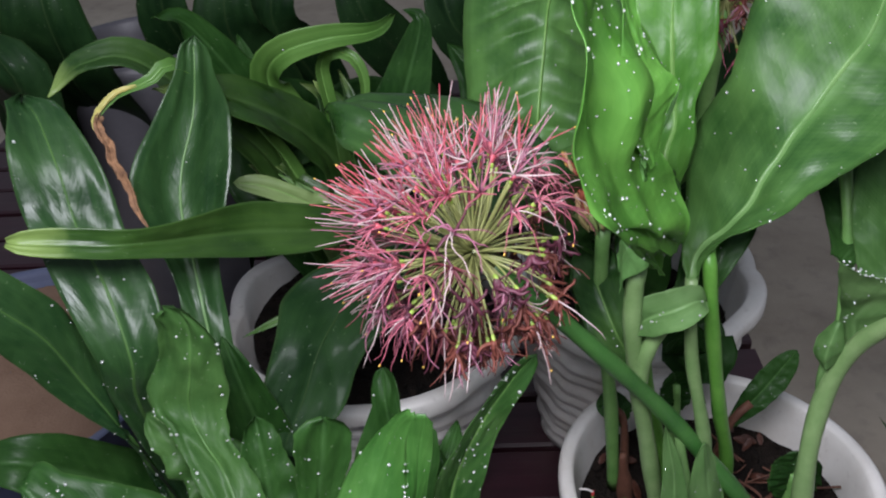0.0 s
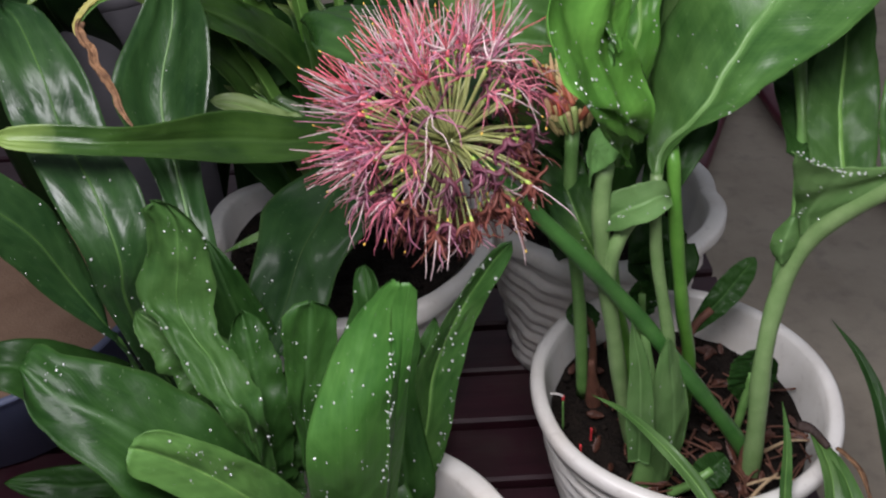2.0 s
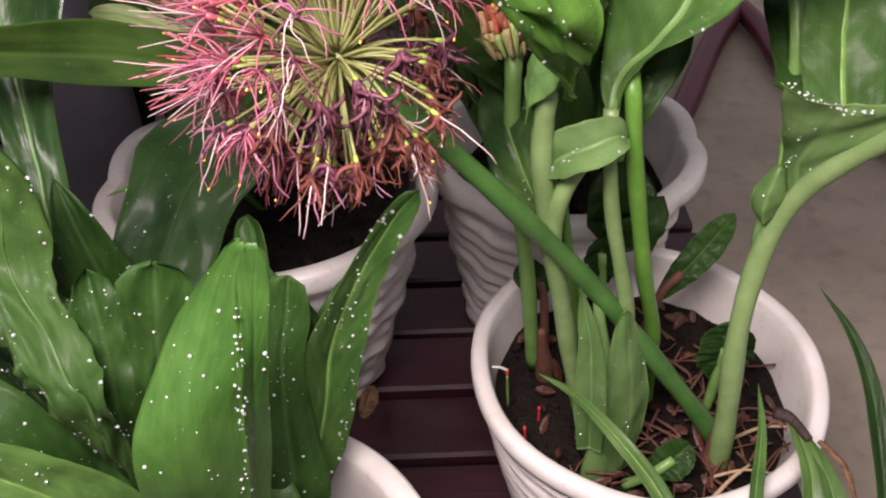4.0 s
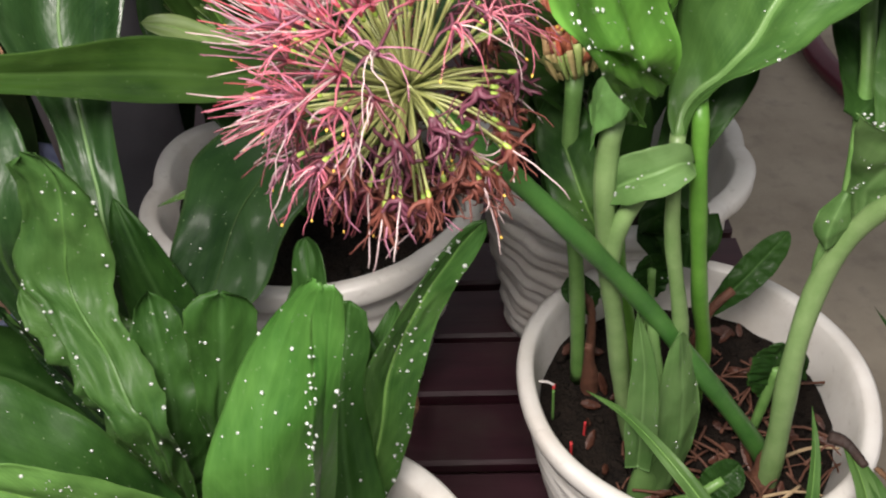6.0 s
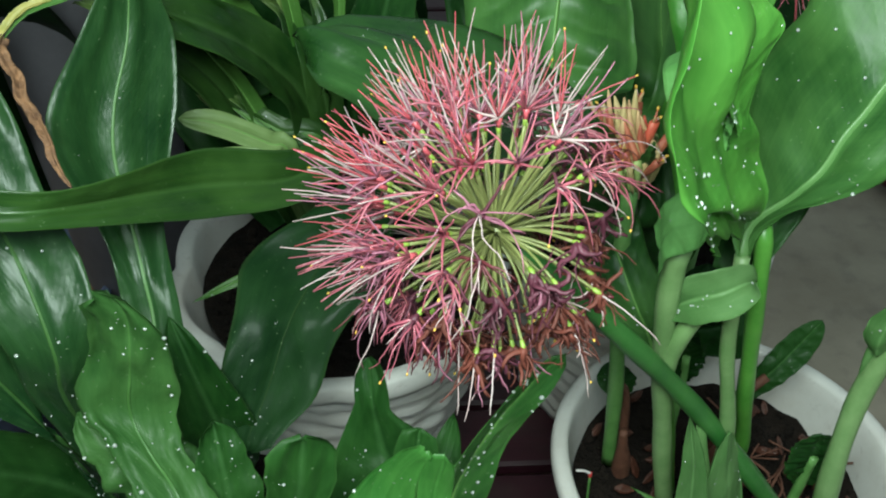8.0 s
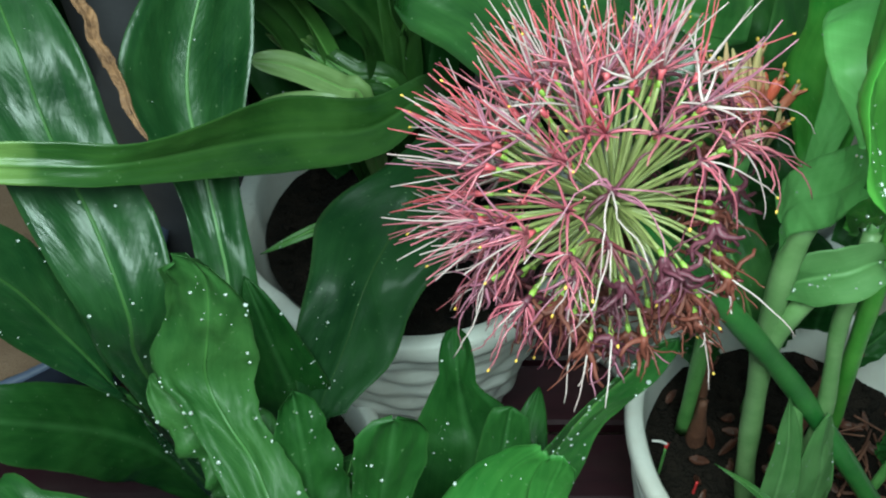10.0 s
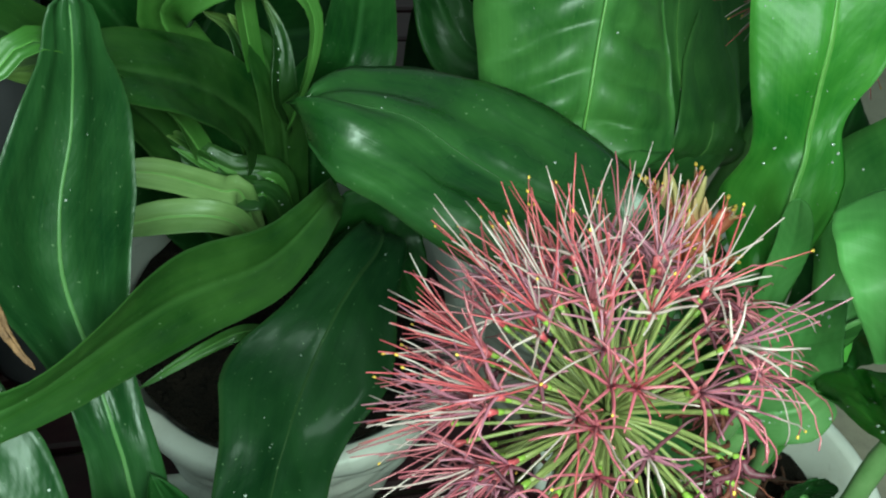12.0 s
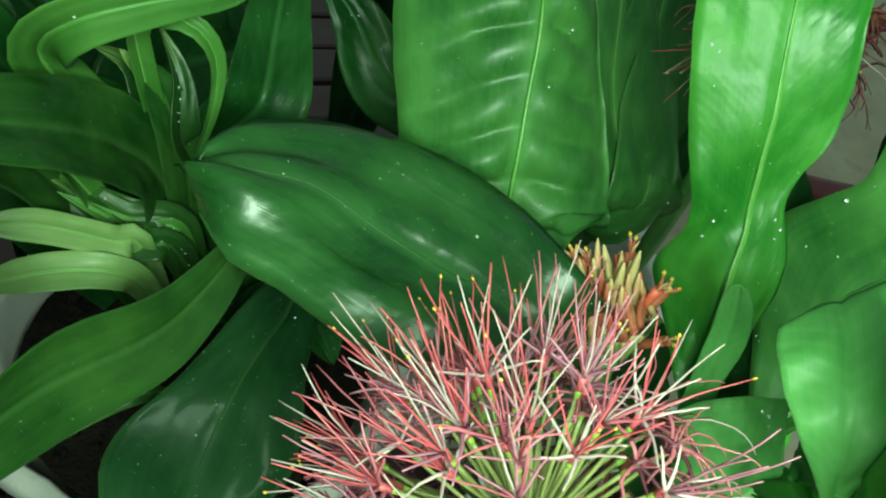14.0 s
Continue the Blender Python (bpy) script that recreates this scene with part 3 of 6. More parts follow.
pot((-0.083, 0.292), 0.136, 0.410, SLAT_Z + 0.002, "white pot with a thick stained rim, half full", "plain", POT_OLD, 0.019, SOIL_BROWN, 0.05, "dry brown crumbly potting soil")
pot((-0.210, 0.555), 0.082, 0.285, SLAT_Z + 0.002, "white ribbed pot hidden under broad leaves", "ribbed", POT, 0.014, SOIL, 0.03)
pot((-0.337, 0.292), 0.099, 0.390, SLAT_Z + 0.002, "small white pot with a rounded rim and brown soil", "plain", POT_OLD, 0.016, SOIL_BROWN, 0.04, "dry brown potting soil")


def basin(centre, radius, rim_z, label, fill, fill_label):
    ob = thing("plastic_basin", (*centre, SLAT_Z + 0.002), label, "basin")
    z0 = SLAT_Z + 0.003
    prof = [(radius * 0.80, z0), (radius * 0.86, z0 + (rim_z - z0) * 0.4), (radius * 0.95, rim_z - 0.01), (radius, rim_z - 0.006), (radius + 0.004, rim_z),
            (radius - 0.004, rim_z + 0.003), (radius - 0.010, rim_z - 0.006), (radius * 0.84, z0 + 0.006), (0.001, z0 + 0.006)]
    v, f = lathe(prof, centre, 72)
    f.append(tuple(range(72))[::-1])
    part("shell", v, f, BLUE, ob)
    if fill:
        v, f = lathe([(0.001, fill), (radius * 0.5, fill + 0.004), (radius * 0.9, fill)], centre, 48)
        v = [p + Vector((0, 0, 0.006 * noise.noise(p * 25))) for p in v]
        o = Vector((*centre, fill))
        soil = new("potting_soil", mesh_of("potting_soil", [p - o for p in v], f, TAN))
        soil.location = o
        tagged(soil, fill_label, "soil", "", "stuff")


basin((-0.60, 0.80), 0.21, 0.28, "blue-grey plastic basin filled with tan earth", 0.262, "dry tan earth filling the basin")

mat_ob = thing("plastic_tray", (-0.25, 0.36, SLAT_Z + 0.002), "flat blue-grey plastic tray on the slats", "tray")
v, f = box_data((-0.55, 0.12, SLAT_Z + 0.002), (-0.02, 0.52, SLAT_Z + 0.0045), 0.001)
part("base", v, f, BLUE, mat_ob, smooth=False)
for lo, hi in (((-0.55, 0.52, SLAT_Z + 0.003), (-0.02, 0.53, SLAT_Z + 0.020)), ((-0.55, 0.11, SLAT_Z + 0.003), (-0.02, 0.12, SLAT_Z + 0.020))):
    v, f = box_data(lo, hi, 0.002)
    part("edge", v, f, BLUE, mat_ob, smooth=False)

# maroon metal stand on the concrete
stand = thing("metal_stand", (0.80, 1.55, 0.0), "maroon-painted bent metal stand frame on the concrete", "stand")
v, f = tube_data(spline([(0.48, 1.32, 0.028), (0.55, 1.43, 0.028), (0.68, 1.69, 0.03), (0.785, 1.86, 0.03)], 24), 0.026, 12, 0.9)
part("flat_leg", v, f, MAROON, stand)
v, f = tube_data(spline([(0.785, 1.86, 0.03), (0.80, 1.74, 0.03), (0.80, 1.57, 0.03), (0.85, 1.38, 0.03), (0.95, 1.24, 0.03), (1.25, 1.15, 0.03), (1.5, 1.15, 0.03)], 60), 0.025, 12, 0.9)
part("curved_tube", v, f, MAROON, stand)

pot((-0.365, 0.90), 0.085, 0.665, SLAT_Z + 0.002, "tall dusty grey plastic pot behind the leaves", "plain", POT_GREY, 0.012, SOIL, 0.04, taper=0.8)

# ---- plants ----

# plant in the scalloped pot behind: a crown of arching straps
c_plant = thing("lily_plant", (-0.10, 0.715, 0.395), "leafy green lily with arching strap leaves in a scalloped pot", "plant", "potted lilies")
blade(c_plant, [((-0.112, 0.72, 0.46), (-0.088, 0.70, 0.46))] + [((-0.077, 0.667, 0.598), (-0.074, 0.646, 0.584)), ((-0.120, 0.605, 0.624), (-0.112, 0.576, 0.600)), ((-0.167, 0.553, 0.661), (-0.161, 0.519, 0.633))] + [((-0.211, 0.464, 0.699), (-0.214, 0.448, 0.685)), ((-0.247, 0.446, 0.712), (-0.248, 0.430, 0.700)), ((-0.287, 0.431, 0.717), (-0.287, 0.427, 0.712))],
     LEAF_OLIVE, 0.35, wave=0.010, rib=0.0016, label="long folded green leaf with a yellowing tip")
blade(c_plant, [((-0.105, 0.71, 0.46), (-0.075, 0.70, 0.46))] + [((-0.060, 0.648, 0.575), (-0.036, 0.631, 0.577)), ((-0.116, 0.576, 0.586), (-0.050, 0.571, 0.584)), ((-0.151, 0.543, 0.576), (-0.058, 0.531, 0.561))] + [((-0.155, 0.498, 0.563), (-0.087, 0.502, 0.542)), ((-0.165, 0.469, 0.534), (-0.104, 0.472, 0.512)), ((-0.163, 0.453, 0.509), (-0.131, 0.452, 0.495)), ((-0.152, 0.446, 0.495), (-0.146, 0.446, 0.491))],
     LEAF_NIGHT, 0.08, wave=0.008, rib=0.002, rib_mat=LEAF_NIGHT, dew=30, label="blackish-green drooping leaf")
leaf(c_plant, [(-0.12, 0.71, 0.44), (-0.135, 0.690, 0.560), (-0.150, 0.682, 0.578), (-0.185, 0.675, 0.602), (-0.213, 0.668, 0.612)], 0.021, (-0.2, -0.7, 0.7), STRAP_PALE, 0.8, 0.9, 0.35, 0.25, rib=0.0012, label="pale cut strap leaf")
leaf(c_plant, [(-0.12, 0.70, 0.44), (-0.135, 0.675, 0.540), (-0.152, 0.665, 0.570), (-0.185, 0.666, 0.572), (-0.222, 0.668, 0.562)], 0.022, (-0.1, -0.6, 0.8), STRAP_PALE, 0.8, 0.9, 0.35, 0.25, rib=0.0012, label="pale cut strap leaf")


def crown_leaf(pts, w, mt):
    leaf(c_plant, pts, w, (0.1, -0.7, 0.6), mt, 0.55, 0.4, 0.4, 0.3, wave=0.01, rib=0.0012, dew=6)


# rear crown leaves use the darker olive, standing in for torch falloff
crown_leaf([(-0.10, 0.72, 0.46), (-0.106, 0.722, 0.595), (-0.117, 0.732, 0.651), (-0.137, 0.730, 0.682)], 0.030, LEAF_OLIVE)
crown_leaf([(-0.10, 0.72, 0.46), (-0.121, 0.732, 0.592), (-0.153, 0.736, 0.642), (-0.169, 0.735, 0.660)], 0.032, LEAF_OLIVE)
crown_leaf([(-0.10, 0.71, 0.46), (-0.112, 0.704, 0.564), (-0.146, 0.707, 0.575), (-0.182, 0.722, 0.602)], 0.022, LEAF_OLIVE)
crown_leaf([(-0.10, 0.71, 0.46), (-0.112, 0.701, 0.562), (-0.136, 0.702, 0.566), (-0.164, 0.709, 0.579)], 0.012, STRAP)
crown_leaf([(-0.10, 0.71, 0.46), (-0.116, 0.693, 0.555), (-0.144, 0.694, 0.563), (-0.178, 0.712, 0.584), (-0.211, 0.722, 0.601)], 0.022, LEAF_OLIVE)
crown_leaf([(-0.08, 0.71, 0.44), (-0.052, 0.674, 0.545), (-0.034, 0.653, 0.536), (-0.022, 0.617, 0.522)], 0.055, LEAF_DARK)
crown_leaf([(-0.11, 0.68, 0.40), (-0.136, 0.625, 0.497), (-0.170, 0.612, 0.497), (-0.211, 0.589, 0.492)], 0.011, STRAP)
# added dark leaves that fill the unlit gaps behind the crown
crown_leaf([(-0.12, 0.75, 0.44), (-0.13, 0.82, 0.58), (-0.057, 0.885, 0.574), (-0.066, 0.936, 0.613)], 0.08, LEAF_DARK)
crown_leaf([(-0.14, 0.77, 0.44), (-0.18, 0.84, 0.58), (-0.191, 0.884, 0.577), (-0.224, 0.920, 0.602)], 0.10, LEAF_DARK)
crown_leaf([(-0.16, 0.75, 0.44), (-0.22, 0.80, 0.55), (-0.223, 0.822, 0.571), (-0.261, 0.833, 0.597)], 0.08, LEAF_DARK)
leaf(c_plant, [(-0.11, 0.72, 0.44), (-0.116, 0.720, 0.575), (-0.140, 0.700, 0.640), (-0.185, 0.640, 0.708), (-0.235, 0.595, 0.740)], 0.055, ((0.2, -0.5, 0.8), (0.3, -0.5, 0.8)), LEAF_OLIVE, 0.55, 0.4, 0.35, 0.1, rib=0.002)
leaf(c_plant, [(-0.11, 0.72, 0.44), (-0.118, 0.705, 0.560), (-0.146, 0.711, 0.576), (-0.192, 0.712, 0.614)], 0.020, (0.3, -0.6, 0.7), LEAF_OLIVE, 0.5, 0.2, 0.5, 0.5, rib=0.0012)
leaf(c_plant, [(-0.11, 0.72, 0.44), (-0.118, 0.700, 0.555), (-0.136, 0.700, 0.564), (-0.181, 0.707, 0.598)], 0.016, (0.4, -0.5, 0.7), STRAP, 0.5, 0.2, 0.5, 0.5, rib=0.001)
leaf(c_plant, [(-0.10, 0.73, 0.44), (-0.100, 0.735, 0.58), (-0.108, 0.721, 0.623), (-0.107, 0.736, 0.656), (-0.116, 0.755, 0.681)], 0.028, (0.6, -0.6, 0.5), LEAF_OLIVE, 0.5, 0.3, 0.5, 0.6, rib=0.0012, dew=10)
leaf(c_plant, [(-0.10, 0.73, 0.44), (-0.112, 0.74, 0.58), (-0.124, 0.734, 0.623), (-0.134, 0.748, 0.656), (-0.153, 0.747, 0.673)], 0.030, (0.4, -0.7, 0.5), LEAF_OLIVE, 0.5, 0.3, 0.5, 0.5, rib=0.0012)
leaf(c_plant, [(-0.11, 0.74, 0.44), (-0.135, 0.75, 0.60), (-0.160, 0.727, 0.648), (-0.174, 0.710, 0.694), (-0.153, 0.691, 0.725), (-0.115, 0.695, 0.735), (-0.074, 0.715, 0.732), (-0.057, 0.752, 0.734)], 0.030, ((0.5, -0.7, 0.4), (0.2, -0.8, 0.5)), STRAP, 0.5, 0.4, 0.6, 0.75, rib=0.0016, dew=8, label="strap leaf curling over in an arc")
leaf(c_plant, [(-0.10, 0.74, 0.46), (-0.125, 0.73, 0.66), (-0.124, 0.723, 0.705), (-0.100, 0.706, 0.716), (-0.087, 0.703, 0.697), (-0.090, 0.701, 0.662), (-0.105, 0.697, 0.613)], 0.014, ((0.2, -0.9, 0.3), (0.6, -0.7, 0.3)), STRAP, 0.5, 0.3, 0.5, 0.5, rib=0.001, label="thin curling strap leaf")
leaf(c_plant, [(-0.09, 0.74, 0.44), (-0.080, 0.735, 0.60), (-0.060, 0.725, 0.647), (-0.048, 0.768, 0.672), (-0.037, 0.812, 0.705), (-0.053, 0.810, 0.717)], 0.052, ((0.1, -0.9, 0.4), (0.0, -0.9, 0.4)), LEAF_DARK, 0.55, 0.3, 0.3, 0.25, rib=0.0025, dew=6)
leaf(c_plant, [(-0.12, 0.75, 0.44), (-0.15, 0.77, 0.60), (-0.180, 0.744, 0.607), (-0.218, 0.800, 0.704)], 0.045, (0.1, -0.9, 0.4), LEAF_DARK, 0.5, 0.3, 0.4, 0.2)
leaf(c_plant, [(-0.14, 0.75, 0.44), (-0.17, 0.76, 0.58), (-0.231, 0.719, 0.736), (-0.252, 0.678, 0.767)], 0.05, (0.1, -0.8, 0.6), LEAF_DARK, 0.5, 0.3, 0.4, 0.2)
leaf(c_plant, [(-0.14, 0.73, 0.44), (-0.18, 0.71, 0.60), (-0.250, 0.645, 0.737), (-0.289, 0.613, 0.757), (-0.307, 0.576, 0.746)], 0.045, (0.2, -0.5, 0.8), LEAF_OLIVE, 0.5, 0.3, 0.4, 0.3)
dry_leaf = leaf(c_plant, [(-0.13, 0.74, 0.44), (-0.17, 0.70, 0.62), (-0.207, 0.598, 0.752), (-0.229, 0.574, 0.754), (-0.249, 0.558, 0.751), (-0.258, 0.544, 0.742)], 0.018, (0.1, -0.5, 0.9), STRAP, 0.4, 0.8, 0.5, 0.4, rib=0.001, label="yellow-green strap leaf with a withered end")
leaf(dry_leaf, [(-0.258, 0.545, 0.743), (-0.258, 0.537, 0.740), (-0.253, 0.530, 0.733), (-0.247, 0.522, 0.729), (-0.244, 0.513, 0.724), (-0.235, 0.502, 0.717), (-0.227, 0.490, 0.712), (-0.223, 0.481, 0.705), (-0.213, 0.468, 0.696)], 0.0072, ((0.8, -0.6, 0.3), (-0.3, -0.8, 0.5)), DRY, 0.3, 0.9, 0.9, 0.7, wave=0.20, waves=3.3, ragged=0.35, curl=0.6, rib=0.0, name="withered_end", label="twisted brown dried leaf tip")

leaf(dry_leaf, [(-0.236, 0.5685, 0.7545), (-0.249, 0.5585, 0.7530), (-0.2585, 0.5450, 0.7450), (-0.2600, 0.5370, 0.7390), (-0.2570, 0.5310, 0.7330)], 0.0062, ((0.1, -0.5, 0.9), (-0.7, -0.6, 0.3)), YELLOWED, 0.5, 0.4, 0.4, 0.5, wave=0.05, ragged=0.2, rib=0.0, name="yellowed_bend", label="yellowed bend before the withered tip")

# broad-leaved plant in the hidden pot
b_plant = thing("broadleaf_lily", (-0.225, 0.51, 0.30), "broad dark-leaved lily with dewy leaves", "plant", "potted lilies")
blade(b_plant, [((-0.205, 0.48, 0.34), (-0.180, 0.48, 0.34))] + [((-0.212, 0.460, 0.547), (-0.174, 0.461, 0.532)), ((-0.214, 0.484, 0.606), (-0.180, 0.480, 0.585)), ((-0.222, 0.505, 0.638), (-0.192, 0.527, 0.625)), ((-0.241, 0.522, 0.697), (-0.187, 0.573, 0.664)), ((-0.227, 0.567, 0.734), (-0.182, 0.604, 0.714)), ((-0.211, 0.586, 0.760), (-0.186, 0.600, 0.749)), ((-0.197, 0.600, 0.779), (-0.195, 0.601, 0.778))],
     LEAF_WET, 0.10, wave=0.008, pleat=0.03, point=1.7, rib=0.0020, rib_mat=LEAF_SHEATH, dew=14, label="tall dark glossy leaf with a pale midrib")
blade(b_plant, [((-0.24, 0.47, 0.34), (-0.215, 0.47, 0.34))] + [((-0.251, 0.426, 0.548), (-0.229, 0.437, 0.547)), ((-0.255, 0.420, 0.622), (-0.211, 0.434, 0.611)), ((-0.277, 0.446, 0.670), (-0.217, 0.460, 0.646)), ((-0.301, 0.480, 0.703), (-0.239, 0.490, 0.675)), ((-0.307, 0.498, 0.741), (-0.253, 0.515, 0.716)), ((-0.313, 0.527, 0.755), (-0.281, 0.542, 0.749)), ((-0.309, 0.544, 0.761), (-0.307, 0.545, 0.760))],
     LEAF_WET, 0.08, wave=0.008, quilt=0.006, pleat=0.045, rib=0.0020, rib_mat=LEAF_PALE, dew=40, edge_dew=30)
blade(b_plant, [((-0.25, 0.46, 0.36), (-0.235, 0.46, 0.36))] + [((-0.261, 0.434, 0.531), (-0.254, 0.430, 0.524)), ((-0.267, 0.445, 0.593), (-0.283, 0.420, 0.577)), ((-0.276, 0.444, 0.648), (-0.295, 0.409, 0.622)), ((-0.292, 0.433, 0.684), (-0.306, 0.400, 0.656)), ((-0.311, 0.424, 0.711), (-0.322, 0.399, 0.688)), ((-0.331, 0.416, 0.722), (-0.332, 0.413, 0.718))],
     LEAF_WET, 0.06, wave=0.006, pleat=0.035, rib=0.0022, rib_mat=LEAF_PALE, dew=30, edge_dew=20)
blade(b_plant, [((-0.150, 0.345, 0.400), (-0.138, 0.345, 0.400)), ((-0.153, 0.340, 0.500), (-0.134, 0.342, 0.500)), ((-0.160, 0.338, 0.546), (-0.132, 0.342, 0.540)), ((-0.177, 0.356, 0.558), (-0.142, 0.360, 0.544)), ((-0.192, 0.375, 0.568), (-0.152, 0.379, 0.556)), ((-0.207, 0.392, 0.582), (-0.165, 0.396, 0.564)), ((-0.223, 0.406, 0.592), (-0.168, 0.410, 0.579)), ((-0.218, 0.412, 0.609), (-0.166, 0.416, 0.602)), ((-0.208, 0.413, 0.632), (-0.165, 0.417, 0.627)), ((-0.201, 0.412, 0.654), (-0.168, 0.416, 0.648)), ((-0.200, 0.412, 0.662), (-0.176, 0.416, 0.660)), ((-0.195, 0.412, 0.670), (-0.190, 0.416, 0.670))],
     LEAF_PALE, 0.10, wave=0.045, waves=2.7, ragged=0.14, quilt=0.010, quilts=9, lump=2.6, rib=0.0020, rib_mat=LEAF_MID, dew=40, edge_dew=50, dew_size=1.1, label="long dull green leaf with a ruffled margin")
leaf(b_plant, [(-0.20, 0.48, 0.32), (-0.185, 0.480, 0.42), (-0.166, 0.454, 0.494), (-0.173, 0.456, 0.555), (-0.185, 0.473, 0.594)], 0.050, ((0.3, -0.85, 0.4), (0.3, -0.85, 0.4)), LEAF_DARK, 0.5, 0.5, 0.5, 0.1, wave=0.03, rib=0.0016, dew=16, edge_dew=36)
leaf(b_plant, [(-0.17, 0.38, 0.40), (-0.175, 0.392, 0.505), (-0.200, 0.408, 0.545), (-0.232, 0.421, 0.570)], 0.055, (0.1, -0.7, 0.7), LEAF_PALE, 0.5, 0.9, 0.6, 0.05, wave=0.17, waves=3.3, ragged=0.2, quilt=0.02, lump=1.8, rib=0.0014, dew=50, edge_dew=24)
leaf(b_plant, [(-0.15, 0.36, 0.40), (-0.142, 0.362, 0.493), (-0.144, 0.380, 0.538), (-0.150, 0.405, 0.580)], 0.042, (0.3, -0.8, 0.5), LEAF_DARK, 0.5, 0.9, 0.6, 0.05, wave=0.12, waves=3.3, ragged=0.2, quilt=0.02, lump=1.8, rib=0.0014, dew=50, edge_dew=24)
leaf(b_plant, [(-0.15, 0.37, 0.38), (-0.141, 0.370, 0.456), (-0.132, 0.382, 0.493), (-0.122, 0.400, 0.523)], 0.05, (0.2, -0.85, 0.5), LEAF_PALE, 0.5, 0.8, 0.5, 0.05, wave=0.16, waves=3.6, ragged=0.18, lump=1.6, rib=0.0014, dew=40, edge_dew=20)
leaf(b_plant, [(-0.26, 0.48, 0.32), (-0.29, 0.47, 0.42), (-0.336, 0.427, 0.513), (-0.387, 0.423, 0.515)], 0.06, (0.1, -0.5, 0.85), LEAF_DARK, 0.5, 0.5, 0.4, 0.1)

# plant in the front white pot
e_plant = thing("dewy_lily", (-0.085, 0.31, 0.36), "young bright-green lily covered in dew in the stained white pot", "plant", "potted lilies")
fresh_leaf = blade(e_plant, [((-0.092, 0.312, 0.37), (-0.076, 0.312, 0.37)), ((-0.098, 0.288, 0.460), (-0.060, 0.292, 0.455)), ((-0.095, 0.273, 0.545), (-0.046, 0.286, 0.548)), ((-0.092, 0.279, 0.585), (-0.041, 0.290, 0.600)), ((-0.082, 0.302, 0.606), (-0.0385, 0.295, 0.623)), ((-0.070, 0.318, 0.627), (-0.0375, 0.301, 0.640)), ((-0.058, 0.324, 0.642), (-0.0365, 0.307, 0.655)), ((-0.047, 0.322, 0.657), (-0.033, 0.310, 0.667)), ((-0.036, 0.314, 0.674), (-0.031, 0.312, 0.675))],
     LEAF_YOUNG, -0.04, -0.14, wave=0.0, lump=0.35, ragged=0.004, rib=0.0, dew=90, edge_dew=4, dew_size=1.15, label="bright fresh green leaf beaded with dew")
bead_row(fresh_leaf, [(-0.0375, 0.301, 0.645), (-0.0390, 0.291, 0.622), (-0.042, 0.286, 0.595), (-0.046, 0.283, 0.560), (-0.050, 0.283, 0.535)], 40, 8, 0.0004, 0.0010)
blade(e_plant, [((-0.060, 0.292, 0.455), (-0.050, 0.297, 0.455)), ((-0.046, 0.286, 0.548), (-0.039, 0.300, 0.535)), ((-0.041, 0.290, 0.600), (-0.031, 0.300, 0.597)), ((-0.0385, 0.295, 0.623), (-0.0265, 0.300, 0.630)), ((-0.0365, 0.307, 0.655), (-0.0225, 0.303, 0.655)), ((-0.033, 0.310, 0.668), (-0.0215, 0.303, 0.672)), ((-0.029, 0.310, 0.676), (-0.024, 0.306, 0.677))],
     LEAF_YOUNG, 0.22, rib=0.0, lump=0.15, ragged=0.0, dew=16, edge_dew=10, label="bright upturned edge of the fresh leaf")
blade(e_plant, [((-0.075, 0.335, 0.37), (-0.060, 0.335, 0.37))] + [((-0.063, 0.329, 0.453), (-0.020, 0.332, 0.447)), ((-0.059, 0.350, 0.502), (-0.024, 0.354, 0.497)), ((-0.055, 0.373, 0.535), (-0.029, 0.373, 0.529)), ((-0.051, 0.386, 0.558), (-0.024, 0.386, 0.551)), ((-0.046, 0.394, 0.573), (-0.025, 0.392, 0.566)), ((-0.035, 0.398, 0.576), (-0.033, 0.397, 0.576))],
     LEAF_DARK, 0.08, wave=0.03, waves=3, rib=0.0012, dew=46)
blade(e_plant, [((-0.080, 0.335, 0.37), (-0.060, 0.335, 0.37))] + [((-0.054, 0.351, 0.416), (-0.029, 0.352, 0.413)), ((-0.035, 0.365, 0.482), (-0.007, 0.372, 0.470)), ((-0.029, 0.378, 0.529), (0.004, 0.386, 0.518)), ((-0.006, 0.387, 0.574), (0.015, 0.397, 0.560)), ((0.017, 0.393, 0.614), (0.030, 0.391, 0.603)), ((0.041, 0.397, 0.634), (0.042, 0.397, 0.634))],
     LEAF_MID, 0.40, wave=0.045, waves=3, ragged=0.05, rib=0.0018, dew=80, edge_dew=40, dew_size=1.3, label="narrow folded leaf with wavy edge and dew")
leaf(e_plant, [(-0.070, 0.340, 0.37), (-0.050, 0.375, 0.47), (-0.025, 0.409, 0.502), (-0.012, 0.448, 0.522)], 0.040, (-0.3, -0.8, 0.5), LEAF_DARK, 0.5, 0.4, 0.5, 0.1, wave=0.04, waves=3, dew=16)
